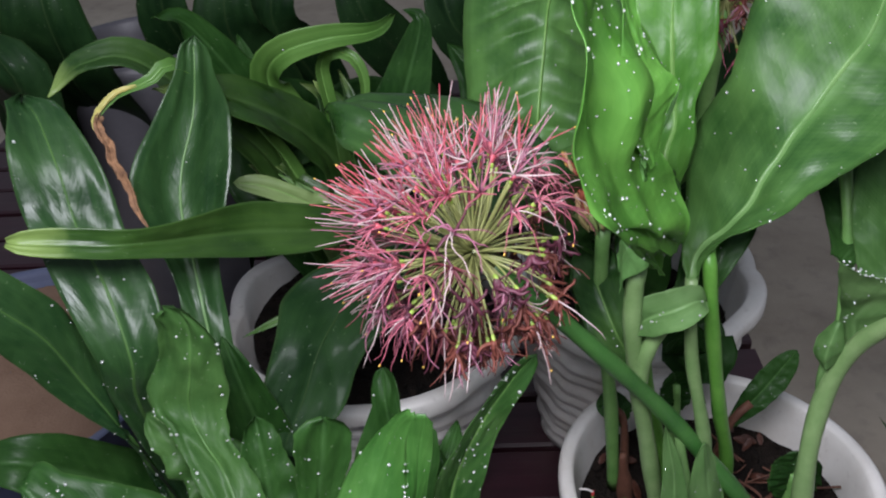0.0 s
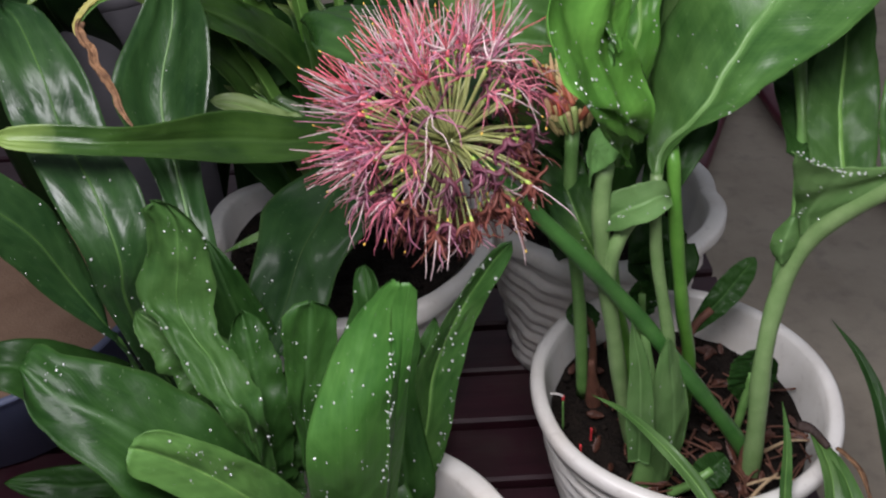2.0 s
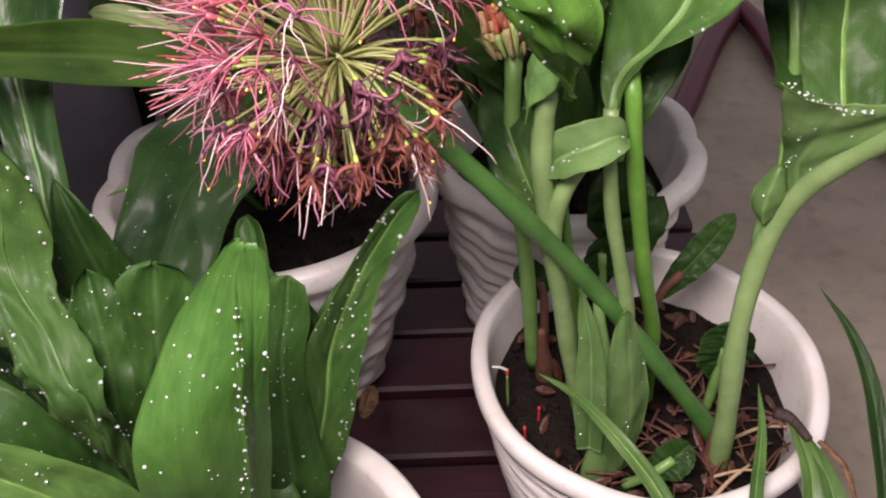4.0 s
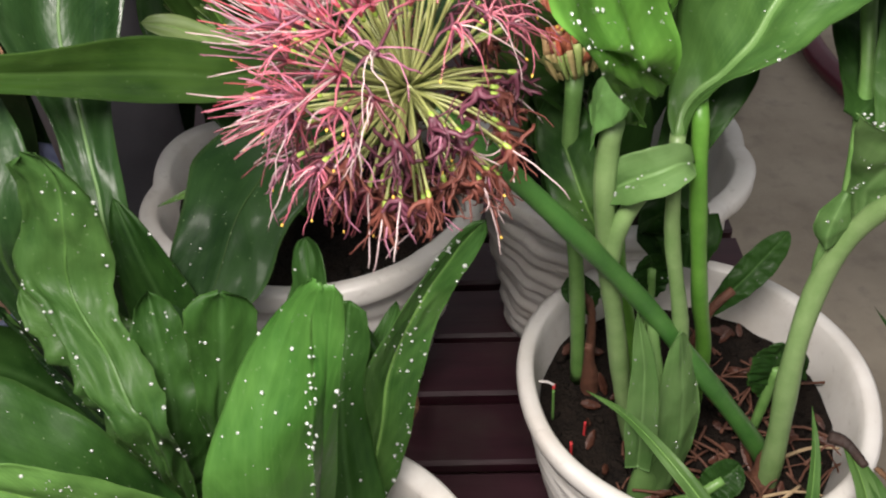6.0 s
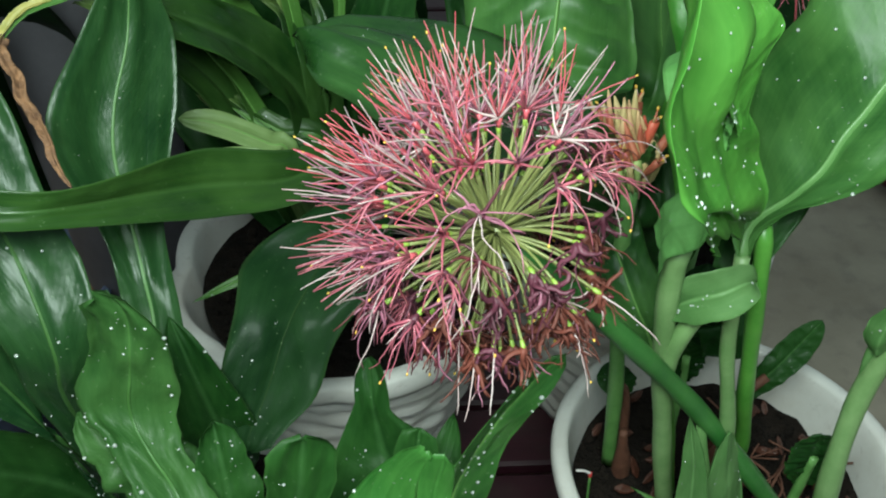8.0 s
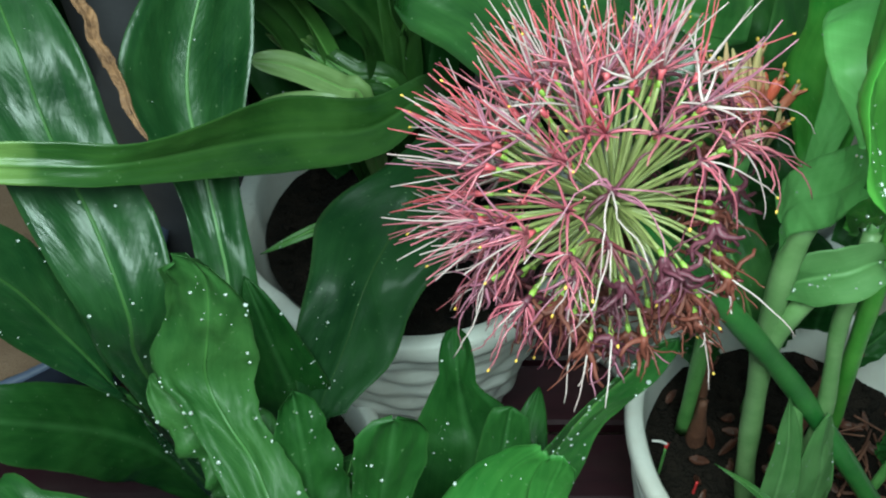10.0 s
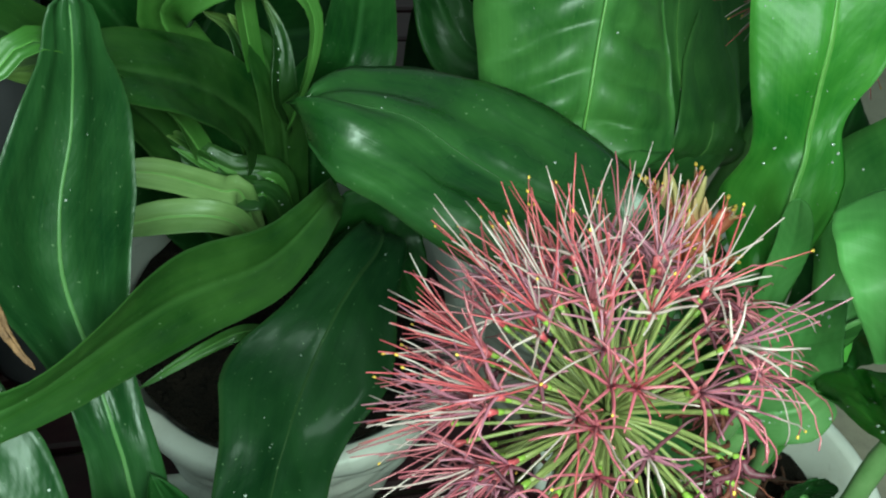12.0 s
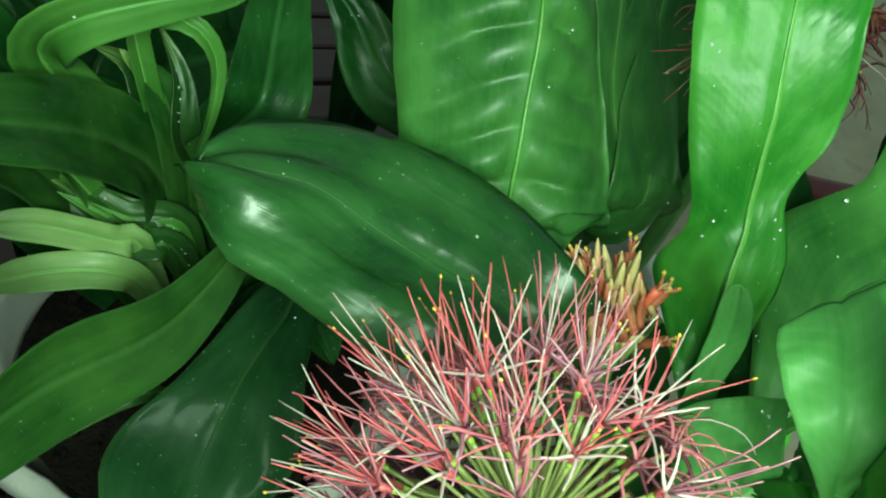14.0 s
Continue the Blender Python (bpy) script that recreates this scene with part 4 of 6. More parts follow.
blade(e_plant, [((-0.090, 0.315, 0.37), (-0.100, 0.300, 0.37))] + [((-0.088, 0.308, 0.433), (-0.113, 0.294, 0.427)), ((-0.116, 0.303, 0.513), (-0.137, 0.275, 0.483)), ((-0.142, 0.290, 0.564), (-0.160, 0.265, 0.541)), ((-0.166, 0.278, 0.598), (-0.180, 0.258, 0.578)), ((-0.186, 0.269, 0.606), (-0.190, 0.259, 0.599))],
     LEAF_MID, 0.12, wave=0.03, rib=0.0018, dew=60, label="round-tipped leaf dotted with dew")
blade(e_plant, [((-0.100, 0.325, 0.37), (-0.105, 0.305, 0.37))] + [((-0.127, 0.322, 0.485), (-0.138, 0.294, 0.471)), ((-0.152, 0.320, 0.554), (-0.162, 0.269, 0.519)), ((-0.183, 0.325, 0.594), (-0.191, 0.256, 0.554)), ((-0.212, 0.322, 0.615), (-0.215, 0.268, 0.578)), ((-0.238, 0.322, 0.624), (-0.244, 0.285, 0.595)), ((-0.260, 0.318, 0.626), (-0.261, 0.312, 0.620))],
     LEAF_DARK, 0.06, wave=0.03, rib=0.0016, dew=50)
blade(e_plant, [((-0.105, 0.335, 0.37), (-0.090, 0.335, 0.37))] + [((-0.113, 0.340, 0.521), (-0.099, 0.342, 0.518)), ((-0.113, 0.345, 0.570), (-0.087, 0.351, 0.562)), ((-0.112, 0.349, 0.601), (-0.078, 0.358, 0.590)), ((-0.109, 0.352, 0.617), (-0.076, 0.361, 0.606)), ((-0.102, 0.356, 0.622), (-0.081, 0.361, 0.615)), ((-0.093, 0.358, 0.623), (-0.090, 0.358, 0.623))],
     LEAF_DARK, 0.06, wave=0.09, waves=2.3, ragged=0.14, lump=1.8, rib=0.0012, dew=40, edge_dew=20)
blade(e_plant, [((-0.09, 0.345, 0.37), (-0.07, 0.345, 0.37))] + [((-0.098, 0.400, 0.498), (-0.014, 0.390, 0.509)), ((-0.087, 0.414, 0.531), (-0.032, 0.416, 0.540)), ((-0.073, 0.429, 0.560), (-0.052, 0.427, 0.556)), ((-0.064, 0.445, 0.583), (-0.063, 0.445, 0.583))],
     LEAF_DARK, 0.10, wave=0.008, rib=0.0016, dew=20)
leaf(e_plant, [(-0.075, 0.31, 0.37), (-0.055, 0.315, 0.44), (-0.063, 0.338, 0.469), (-0.054, 0.349, 0.497)], 0.045, (0.2, -0.85, 0.5), LEAF_MID, 0.5, 0.5, 0.6, 0.1, wave=0.03, dew=30)
leaf(e_plant, [(-0.09, 0.30, 0.37), (-0.09, 0.295, 0.43), (-0.093, 0.319, 0.461), (-0.093, 0.328, 0.494)], 0.034, (0.1, -0.85, 0.5), LEAF_MID, 0.5, 0.6, 0.6, 0.1, wave=0.02, dew=14)
tube("stem", [(-0.085, 0.318, 0.35), (-0.083, 0.320, 0.42), (-0.078, 0.322, 0.47)], 0.013, 0.010, STEM, e_plant, 12, 10)

# shoot in the small pot
shoot = thing("young_shoot", (-0.345, 0.300, 0.35), "thin yellow-green shoot with a dark leaf in the small pot", "plant")
tube("stem", [(-0.350, 0.285, 0.345), (-0.329, 0.358, 0.375), (-0.297, 0.365, 0.398), (-0.263, 0.376, 0.410)], 0.0055, 0.0028, OVARY, shoot, 16, 8, label="yellow-green stem")
leaf(shoot, [(-0.345, 0.30, 0.35), (-0.300, 0.420, 0.355), (-0.347, 0.430, 0.360), (-0.399, 0.426, 0.375)], 0.045, (0.0, -0.6, 0.8), LEAF_DARK, 0.5, 0.5, 0.5, 0.1, wave=0.02, dew=4)

# plant in the wavy pot behind the flower: K, L, M leaves
k_plant = thing("broad_ribbed_lily", (0.175, 0.74, 0.335), "large lily with broad ribbed leaves behind the flower", "plant", "potted lilies")
blade(k_plant, [((0.155, 0.70, 0.36), (0.165, 0.68, 0.36)), ((0.135, 0.60, 0.57), (0.125, 0.57, 0.56))] + [((0.073, 0.536, 0.687), (0.044, 0.497, 0.666)), ((0.049, 0.574, 0.705), (-0.006, 0.500, 0.680)), ((0.009, 0.613, 0.710), (-0.038, 0.516, 0.687)), ((-0.031, 0.640, 0.712), (-0.068, 0.538, 0.698)), ((-0.072, 0.641, 0.714), (-0.090, 0.555, 0.704)), ((-0.094, 0.628, 0.712), (-0.101, 0.589, 0.700)), ((-0.102, 0.615, 0.706), (-0.103, 0.612, 0.702))],
     LEAF_GLOSS, 0.16, -0.22, wave=0.014, quilt=0.030, quilts=6, pleat=0.05, lump=2.0, rib=0.0010, rib_mat=LEAF_DARK, dew=90, label="broad dark shiny leaf lying over the others")
blade(k_plant, [((0.140, 0.74, 0.36), (0.160, 0.74, 0.36))] + [((0.040, 0.599, 0.629), (0.060, 0.591, 0.638), (0.072, 0.593, 0.633)), ((0.018, 0.624, 0.652), (0.061, 0.608, 0.664), (0.113, 0.607, 0.666)), ((0.008, 0.644, 0.676), (0.063, 0.624, 0.691), (0.124, 0.631, 0.686)), ((0.006, 0.675, 0.708), (0.069, 0.651, 0.726), (0.123, 0.665, 0.716)), ((0.006, 0.706, 0.740), (0.075, 0.677, 0.760), (0.121, 0.701, 0.746)), ((0.013, 0.736, 0.765), (0.086, 0.709, 0.784), (0.122, 0.734, 0.772)), ((0.056, 0.803, 0.790), (0.101, 0.788, 0.800), (0.114, 0.793, 0.799))],
     LEAF_MID, 0.02, quilt=0.042, quilts=23, slant=-0.04, lump=1.3, rib=0.0062, dew=60, label="large green leaf with deep ribs and a pale midrib")
leaf(k_plant, [(0.16, 0.75, 0.36), (0.125, 0.70, 0.56), (0.157, 0.662, 0.630), (0.164, 0.724, 0.671), (0.180, 0.792, 0.729)], 0.080, (0.0, -0.9, 0.4), LEAF_MID, 0.6, 0.8, 0.2, 0.06, quilt=0.02, quilts=10, dew=8)
leaf(k_plant, [(0.18, 0.75, 0.36), (0.17, 0.70, 0.54), (0.176, 0.654, 0.621), (0.190, 0.705, 0.653), (0.216, 0.770, 0.688)], 0.058, (0.1, -0.9, 0.4), LEAF_MID, 0.6, 0.9, 0.3, 0.06, rib=0.0022, dew=8)
leaf(k_plant, [(0.17, 0.76, 0.36), (0.16, 0.73, 0.56), (0.195, 0.718, 0.637), (0.203, 0.749, 0.684), (0.221, 0.797, 0.740)], 0.075, (0.1, -0.9, 0.4), LEAF_MID, 0.6, 0.6, 0.3, 0.06, dew=10)
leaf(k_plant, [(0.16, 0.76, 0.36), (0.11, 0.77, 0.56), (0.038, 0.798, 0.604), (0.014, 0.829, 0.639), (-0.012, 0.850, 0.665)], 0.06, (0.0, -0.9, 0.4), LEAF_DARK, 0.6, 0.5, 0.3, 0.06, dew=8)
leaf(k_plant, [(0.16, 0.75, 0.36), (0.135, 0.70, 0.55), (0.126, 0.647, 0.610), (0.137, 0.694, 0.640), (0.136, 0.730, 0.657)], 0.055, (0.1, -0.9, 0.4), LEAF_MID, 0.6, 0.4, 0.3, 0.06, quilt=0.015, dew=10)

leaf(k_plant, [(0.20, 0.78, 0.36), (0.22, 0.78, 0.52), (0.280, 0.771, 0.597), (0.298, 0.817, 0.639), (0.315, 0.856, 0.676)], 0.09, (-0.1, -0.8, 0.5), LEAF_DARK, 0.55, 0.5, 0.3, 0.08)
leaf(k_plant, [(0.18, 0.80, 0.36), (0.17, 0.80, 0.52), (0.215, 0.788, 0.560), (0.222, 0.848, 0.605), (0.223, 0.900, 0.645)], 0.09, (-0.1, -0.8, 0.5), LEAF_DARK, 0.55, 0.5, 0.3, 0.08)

# leafy plant in the front grooved pot
a_plant = thing("tall_leafy_lily", (0.19, 0.49, 0.295), "tall lily with thick pale stalks and wide upright leaves", "plant", "potted lilies")
tube("stalk", [(0.182, 0.490, 0.285), (0.162, 0.487, 0.366), (0.142, 0.480, 0.465), (0.125, 0.470, 0.548), (0.117, 0.464, 0.600), (0.116, 0.464, 0.630), (0.117, 0.462, 0.650)], 0.0078, 0.0066, STEM_PALE, a_plant, 28, 12)
tube("stalk", [(0.128, 0.470, 0.525), (0.130, 0.463, 0.571), (0.138, 0.462, 0.594), (0.150, 0.468, 0.606), (0.158, 0.474, 0.610)], 0.0066, 0.0050, STEM_PALE, a_plant, 18, 12)
tube("stalk", [(0.200, 0.485, 0.29), (0.196, 0.478, 0.400), (0.190, 0.476, 0.459), (0.169, 0.472, 0.546), (0.161, 0.467, 0.590), (0.158, 0.467, 0.615), (0.156, 0.467, 0.636)], 0.0070, 0.0044, STEM_PALE, a_plant, 28, 12)
tube("stalk", [(0.237, 0.520, 0.29), (0.227, 0.510, 0.392), (0.206, 0.494, 0.470), (0.190, 0.482, 0.537), (0.178, 0.474, 0.590), (0.170, 0.474, 0.640), (0.168, 0.480, 0.652)], 0.0066, 0.0054, STEM_BRIGHT, a_plant, 28, 12)
tube("stalk", [(0.190, 0.530, 0.29), (0.170, 0.528, 0.400), (0.150, 0.520, 0.480), (0.140, 0.510, 0.540)], 0.0060, 0.0050, STEM_BRIGHT, a_plant, 18, 10)
tube("sheath", [(0.182, 0.446, 0.285), (0.179, 0.448, 0.350), (0.174, 0.456, 0.420), (0.169, 0.466, 0.455), (0.165, 0.474, 0.482)], 0.0170, 0.0030, SHEATH, a_plant, 26, 16, 0.6, label="pale green leaf sheath round the stalks")
leaf(a_plant, [(0.168, 0.438, 0.34), (0.164, 0.442, 0.40), (0.160, 0.450, 0.45), (0.150, 0.458, 0.498)], 0.024, (-0.3, -0.9, 0.3), LEAF_SHEATH, 0.35, 0.2, 0.8, 0.3, rib=0.0, lump=0.5, dew=20, name="sheath_flap", label="pointed flap of the leaf sheath beaded with water")
leaf(a_plant, [(0.196, 0.440, 0.30), (0.200, 0.446, 0.37), (0.192, 0.456, 0.43), (0.186, 0.464, 0.47)], 0.038, (0.4, -0.85, 0.4), LEAF_SHEATH, 0.45, 0.6, 0.8, -0.3, rib=0.0, lump=0.6, dew=24, name="sheath", label="pale green leaf sheath beaded with water")
pocket = leaf(a_plant, [(0.120, 0.466, 0.596), (0.130, 0.458, 0.610), (0.143, 0.454, 0.618), (0.158, 0.458, 0.622), (0.168, 0.464, 0.618)], 0.030, ((0.0, -0.7, 0.7), (0.2, -0.6, 0.8)), LEAF_SHEATH, 0.5, 0.4, 0.5, 0.55, lump=0.5, rib=0.0, dew=10, name="leaf_pocket", label="short folded leaf holding water drops")
bead_row(pocket, [(0.120, 0.462, 0.592), (0.128, 0.456, 0.606), (0.138, 0.452, 0.616)], 26, 12, 0.0005, 0.0010)
blade(a_plant, [((0.126, 0.440, 0.661), (0.129, 0.445, 0.659)), ((0.100, 0.400, 0.707), (0.134, 0.445, 0.674)), ((0.075, 0.344, 0.761), (0.131, 0.422, 0.707)), ((0.060, 0.341, 0.780), (0.124, 0.423, 0.733)), ((0.053, 0.344, 0.804), (0.110, 0.416, 0.766)), ((0.051, 0.356, 0.837), (0.117, 0.427, 0.802)), ((0.051, 0.368, 0.867), (0.092, 0.438, 0.840)), ((0.053, 0.382, 0.893), (0.083, 0.445, 0.874)), ((0.070, 0.446, 0.910), (0.072, 0.445, 0.910))],
     LEAF_FRESH, 0.10, wave=0.014, quilt=0.006, pleat=0.05, lump=1.3, rib=0.0, dew=190, edge_dew=10, dew_size=1.2, label="bright upright leaf curled along its length, dewy")
blade(a_plant, [((0.102, 0.400, 0.765), (0.109, 0.409, 0.763)), ((0.090, 0.395, 0.786), (0.109, 0.414, 0.787)), ((0.084, 0.399, 0.813), (0.116, 0.418, 0.806)), ((0.082, 0.405, 0.835), (0.106, 0.418, 0.819)), ((0.082, 0.413, 0.855), (0.093, 0.421, 0.840)), ((0.082, 0.424, 0.874), (0.087, 0.431, 0.866))],
     LEAF_FRESH, 0.06, rib=0.0, lump=0.8, dew=30, edge_dew=10, dew_size=1.0, label="folded-over flap of the upright leaf")
blade(a_plant, [((0.092, 0.406, 0.742), (0.100, 0.402, 0.746)), ((0.078, 0.420, 0.765), (0.102, 0.406, 0.772)), ((0.078, 0.436, 0.771), (0.116, 0.426, 0.783)), ((0.082, 0.449, 0.774), (0.127, 0.452, 0.789)), ((0.096, 0.456, 0.772), (0.126, 0.460, 0.784))],
     LEAF_PALE_LIT, 0.04, -0.20, rib=0.0, wave=0.004, lump=0.3, ragged=0.0, label="pale back of a leaf rolling out of its funnel, brightened in colour")
blade(a_plant, [((0.118, 0.428, 0.700), (0.120, 0.430, 0.698)), ((0.110, 0.418, 0.720), (0.136, 0.448, 0.699)), ((0.102, 0.408, 0.748), (0.137, 0.450, 0.715)), ((0.100, 0.404, 0.758), (0.132, 0.445, 0.730)), ((0.103, 0.408, 0.765), (0.112, 0.420, 0.758))],
     LEAF_YOUNG, 0.05, rib=0.0, lump=0.5, ragged=0.01, dew=16, name="leaf_flap", label="flat flap of leaf folded over the joint")

blade(a_plant, [((0.153, 0.467, 0.633), (0.159, 0.464, 0.636)), ((0.151, 0.480, 0.648), (0.170, 0.468, 0.660)), ((0.157, 0.524, 0.686), (0.181, 0.471, 0.688), (0.190, 0.451, 0.689)), ((0.168, 0.553, 0.714), (0.199, 0.479, 0.715), (0.213, 0.445, 0.715)), ((0.183, 0.535, 0.758), (0.215, 0.485, 0.742), (0.238, 0.448, 0.730)), ((0.201, 0.557, 0.801), (0.237, 0.497, 0.772), (0.265, 0.452, 0.751)), ((0.220, 0.568, 0.841), (0.264, 0.513, 0.806), (0.294, 0.475, 0.782)), ((0.287, 0.566, 0.859), (0.300, 0.557, 0.850))],
     LEAF_MID, 0.12, wave=0.004, quilt=0.006, lump=0.6, rib=0.0034, rib_mat=SHEATH, dew=30, edge_dew=40, label="very wide green leaf with a pale midrib and dewy edge")
blade(a_plant, [((0.128, 0.491, 0.628), (0.133, 0.489, 0.630), (0.138, 0.487, 0.633)), ((0.128, 0.521, 0.645), (0.139, 0.513, 0.655), (0.149, 0.505, 0.664)), ((0.125, 0.563, 0.671), (0.148, 0.536, 0.695), (0.161, 0.522, 0.708)), ((0.127, 0.560, 0.709), (0.154, 0.554, 0.724), (0.168, 0.551, 0.731)), ((0.118, 0.576, 0.749), (0.150, 0.562, 0.760), (0.180, 0.559, 0.763)), ((0.115, 0.598, 0.783), (0.151, 0.582, 0.796), (0.182, 0.579, 0.801)), ((0.119, 0.619, 0.810), (0.156, 0.603, 0.820), (0.185, 0.604, 0.821)), ((0.173, 0.663, 0.832), (0.175, 0.662, 0.833))],
     LEAF_FRESH, 0.08, wave=0.006, quilt=0.008, pleat=0.03, rib=0.0030, dew=40, label="tall bright leaf with a pale midrib")
blade(a_plant, [((0.121, 0.493, 0.638), (0.133, 0.483, 0.641)), ((0.123, 0.499, 0.653), (0.132, 0.490, 0.657)), ((0.125, 0.509, 0.690), (0.138, 0.499, 0.694)), ((0.125, 0.510, 0.721), (0.126, 0.509, 0.721))],
     LEAF_PALE_LIT, 0.10, rib=0.0, lump=0.4)
blade(a_plant, [((0.105, 0.483, 0.648), (0.104, 0.454, 0.635)), ((0.110, 0.484, 0.665), (0.107, 0.453, 0.649)), ((0.124, 0.476, 0.684), (0.117, 0.443, 0.664)), ((0.131, 0.464, 0.701), (0.124, 0.437, 0.684)), ((0.132, 0.460, 0.703), (0.126, 0.439, 0.688))],
     LEAF_PALE_LIT, 0.05, rib=0.0, lump=0.5, dew=6)
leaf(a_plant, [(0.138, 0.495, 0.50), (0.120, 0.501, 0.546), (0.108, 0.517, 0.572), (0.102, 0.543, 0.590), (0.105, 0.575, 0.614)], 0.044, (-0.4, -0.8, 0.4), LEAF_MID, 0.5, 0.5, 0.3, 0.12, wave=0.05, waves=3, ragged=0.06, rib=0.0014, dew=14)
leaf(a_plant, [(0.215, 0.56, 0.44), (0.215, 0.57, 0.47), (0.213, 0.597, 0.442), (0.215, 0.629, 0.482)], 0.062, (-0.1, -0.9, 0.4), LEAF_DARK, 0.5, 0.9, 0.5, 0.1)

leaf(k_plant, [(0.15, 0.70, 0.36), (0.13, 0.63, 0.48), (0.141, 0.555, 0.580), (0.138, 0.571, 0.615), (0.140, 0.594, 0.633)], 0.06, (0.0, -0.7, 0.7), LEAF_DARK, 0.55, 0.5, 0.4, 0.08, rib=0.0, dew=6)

# added dark leaf in place of the shade in the gap behind the wide leaf
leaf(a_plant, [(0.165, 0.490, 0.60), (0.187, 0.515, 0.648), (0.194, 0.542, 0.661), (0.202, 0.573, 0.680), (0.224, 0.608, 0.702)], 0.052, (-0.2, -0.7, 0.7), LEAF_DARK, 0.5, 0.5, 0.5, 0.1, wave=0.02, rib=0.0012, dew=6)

# right-hand leaf plant with the flaring stalk
r_plant = thing("flaring_lily", (0.285, 0.455, 0.295), "lily with a stout pale stalk flaring into cupped leaves", "plant", "potted lilies")
tube("stalk", [(0.283, 0.450, 0.285), (0.280, 0.452, 0.344), (0.272, 0.462, 0.442), (0.277, 0.474, 0.510), (0.286, 0.468, 0.565), (0.297, 0.445, 0.610), (0.307, 0.415, 0.651), (0.312, 0.385, 0.696)], 0.0092, 0.0058, STEM_PALE, r_plant, 34, 14)
cup_leaf = blade(r_plant, [((0.272, 0.478, 0.505), (0.276, 0.472, 0.508)), ((0.271, 0.482, 0.535), (0.282, 0.468, 0.545)), ((0.275, 0.484, 0.560), (0.290, 0.458, 0.585)), ((0.272, 0.478, 0.590), (0.281, 0.470, 0.592), (0.298, 0.440, 0.616)), ((0.261, 0.465, 0.623), (0.280, 0.456, 0.618), (0.306, 0.416, 0.650)), ((0.249, 0.453, 0.651), (0.280, 0.440, 0.640), (0.310, 0.395, 0.680)), ((0.243, 0.447, 0.664), (0.281, 0.432, 0.652), (0.312, 0.384, 0.700))],
     LEAF_SHEATH, 0.0, 0.0, wave=0.0, lump=0.12, ragged=0.0, rib=0.0, dew=36, label="trumpet-shaped pale green leaf base with drops along its lip")
bead_row(cup_leaf, [(0.243, 0.446, 0.665), (0.259, 0.440, 0.656), (0.281, 0.430, 0.653), (0.298, 0.418, 0.661), (0.308, 0.400, 0.681), (0.311, 0.385, 0.701)], 70, 4, 0.0005, 0.0012)
leaf(r_plant, [(0.272, 0.474, 0.585), (0.268, 0.470, 0.572), (0.266, 0.468, 0.556), (0.270, 0.470, 0.540)], 0.021, (-0.5, -0.8, 0.3), LEAF_SHEATH, 0.6, 0.8, 0.3, -0.25, -0.6, lump=0.1, ragged=0.0, rib=0.0, dew=5, name="leaf_fold", label="swollen pale fold of the leaf edge")
blade(r_plant, [((0.264, 0.497, 0.631), (0.276, 0.484, 0.628)), ((0.269, 0.524, 0.640), (0.306, 0.493, 0.640)), ((0.270, 0.556, 0.657), (0.318, 0.521, 0.657)), ((0.273, 0.589, 0.684), (0.320, 0.557, 0.685)), ((0.299, 0.616, 0.725), (0.302, 0.615, 0.726))], LEAF_DARK, 0.1, rib=0.0018, dew=10)
blade(r_plant, [((0.276, 0.466, 0.621), (0.307, 0.440, 0.629)), ((0.271, 0.485, 0.651), (0.314, 0.464, 0.654)), ((0.270, 0.497, 0.673), (0.319, 0.485, 0.676)), ((0.284, 0.527, 0.700), (0.319, 0.511, 0.705)), ((0.308, 0.555, 0.742), (0.312, 0.553, 0.742))],
     LEAF_PALE, 0.20, rib=0.0026)
blade(r_plant, [((0.307, 0.431, 0.635), (0.332, 0.419, 0.642)), ((0.306, 0.444, 0.656), (0.345, 0.424, 0.664)), ((0.305, 0.460, 0.684), (0.361, 0.440, 0.690)), ((0.315, 0.482, 0.717), (0.373, 0.460, 0.722)), ((0.327, 0.500, 0.750), (0.375, 0.484, 0.754)), ((0.357, 0.518, 0.783), (0.360, 0.516, 0.783))],
     LEAF_MID, 0.10, rib=0.0026)
tube("stalk", [(0.285, 0.49, 0.56), (0.281, 0.510, 0.637), (0.278, 0.531, 0.676), (0.273, 0.554, 0.727)], 0.005, 0.005, STEM, r_plant, 16, 8)

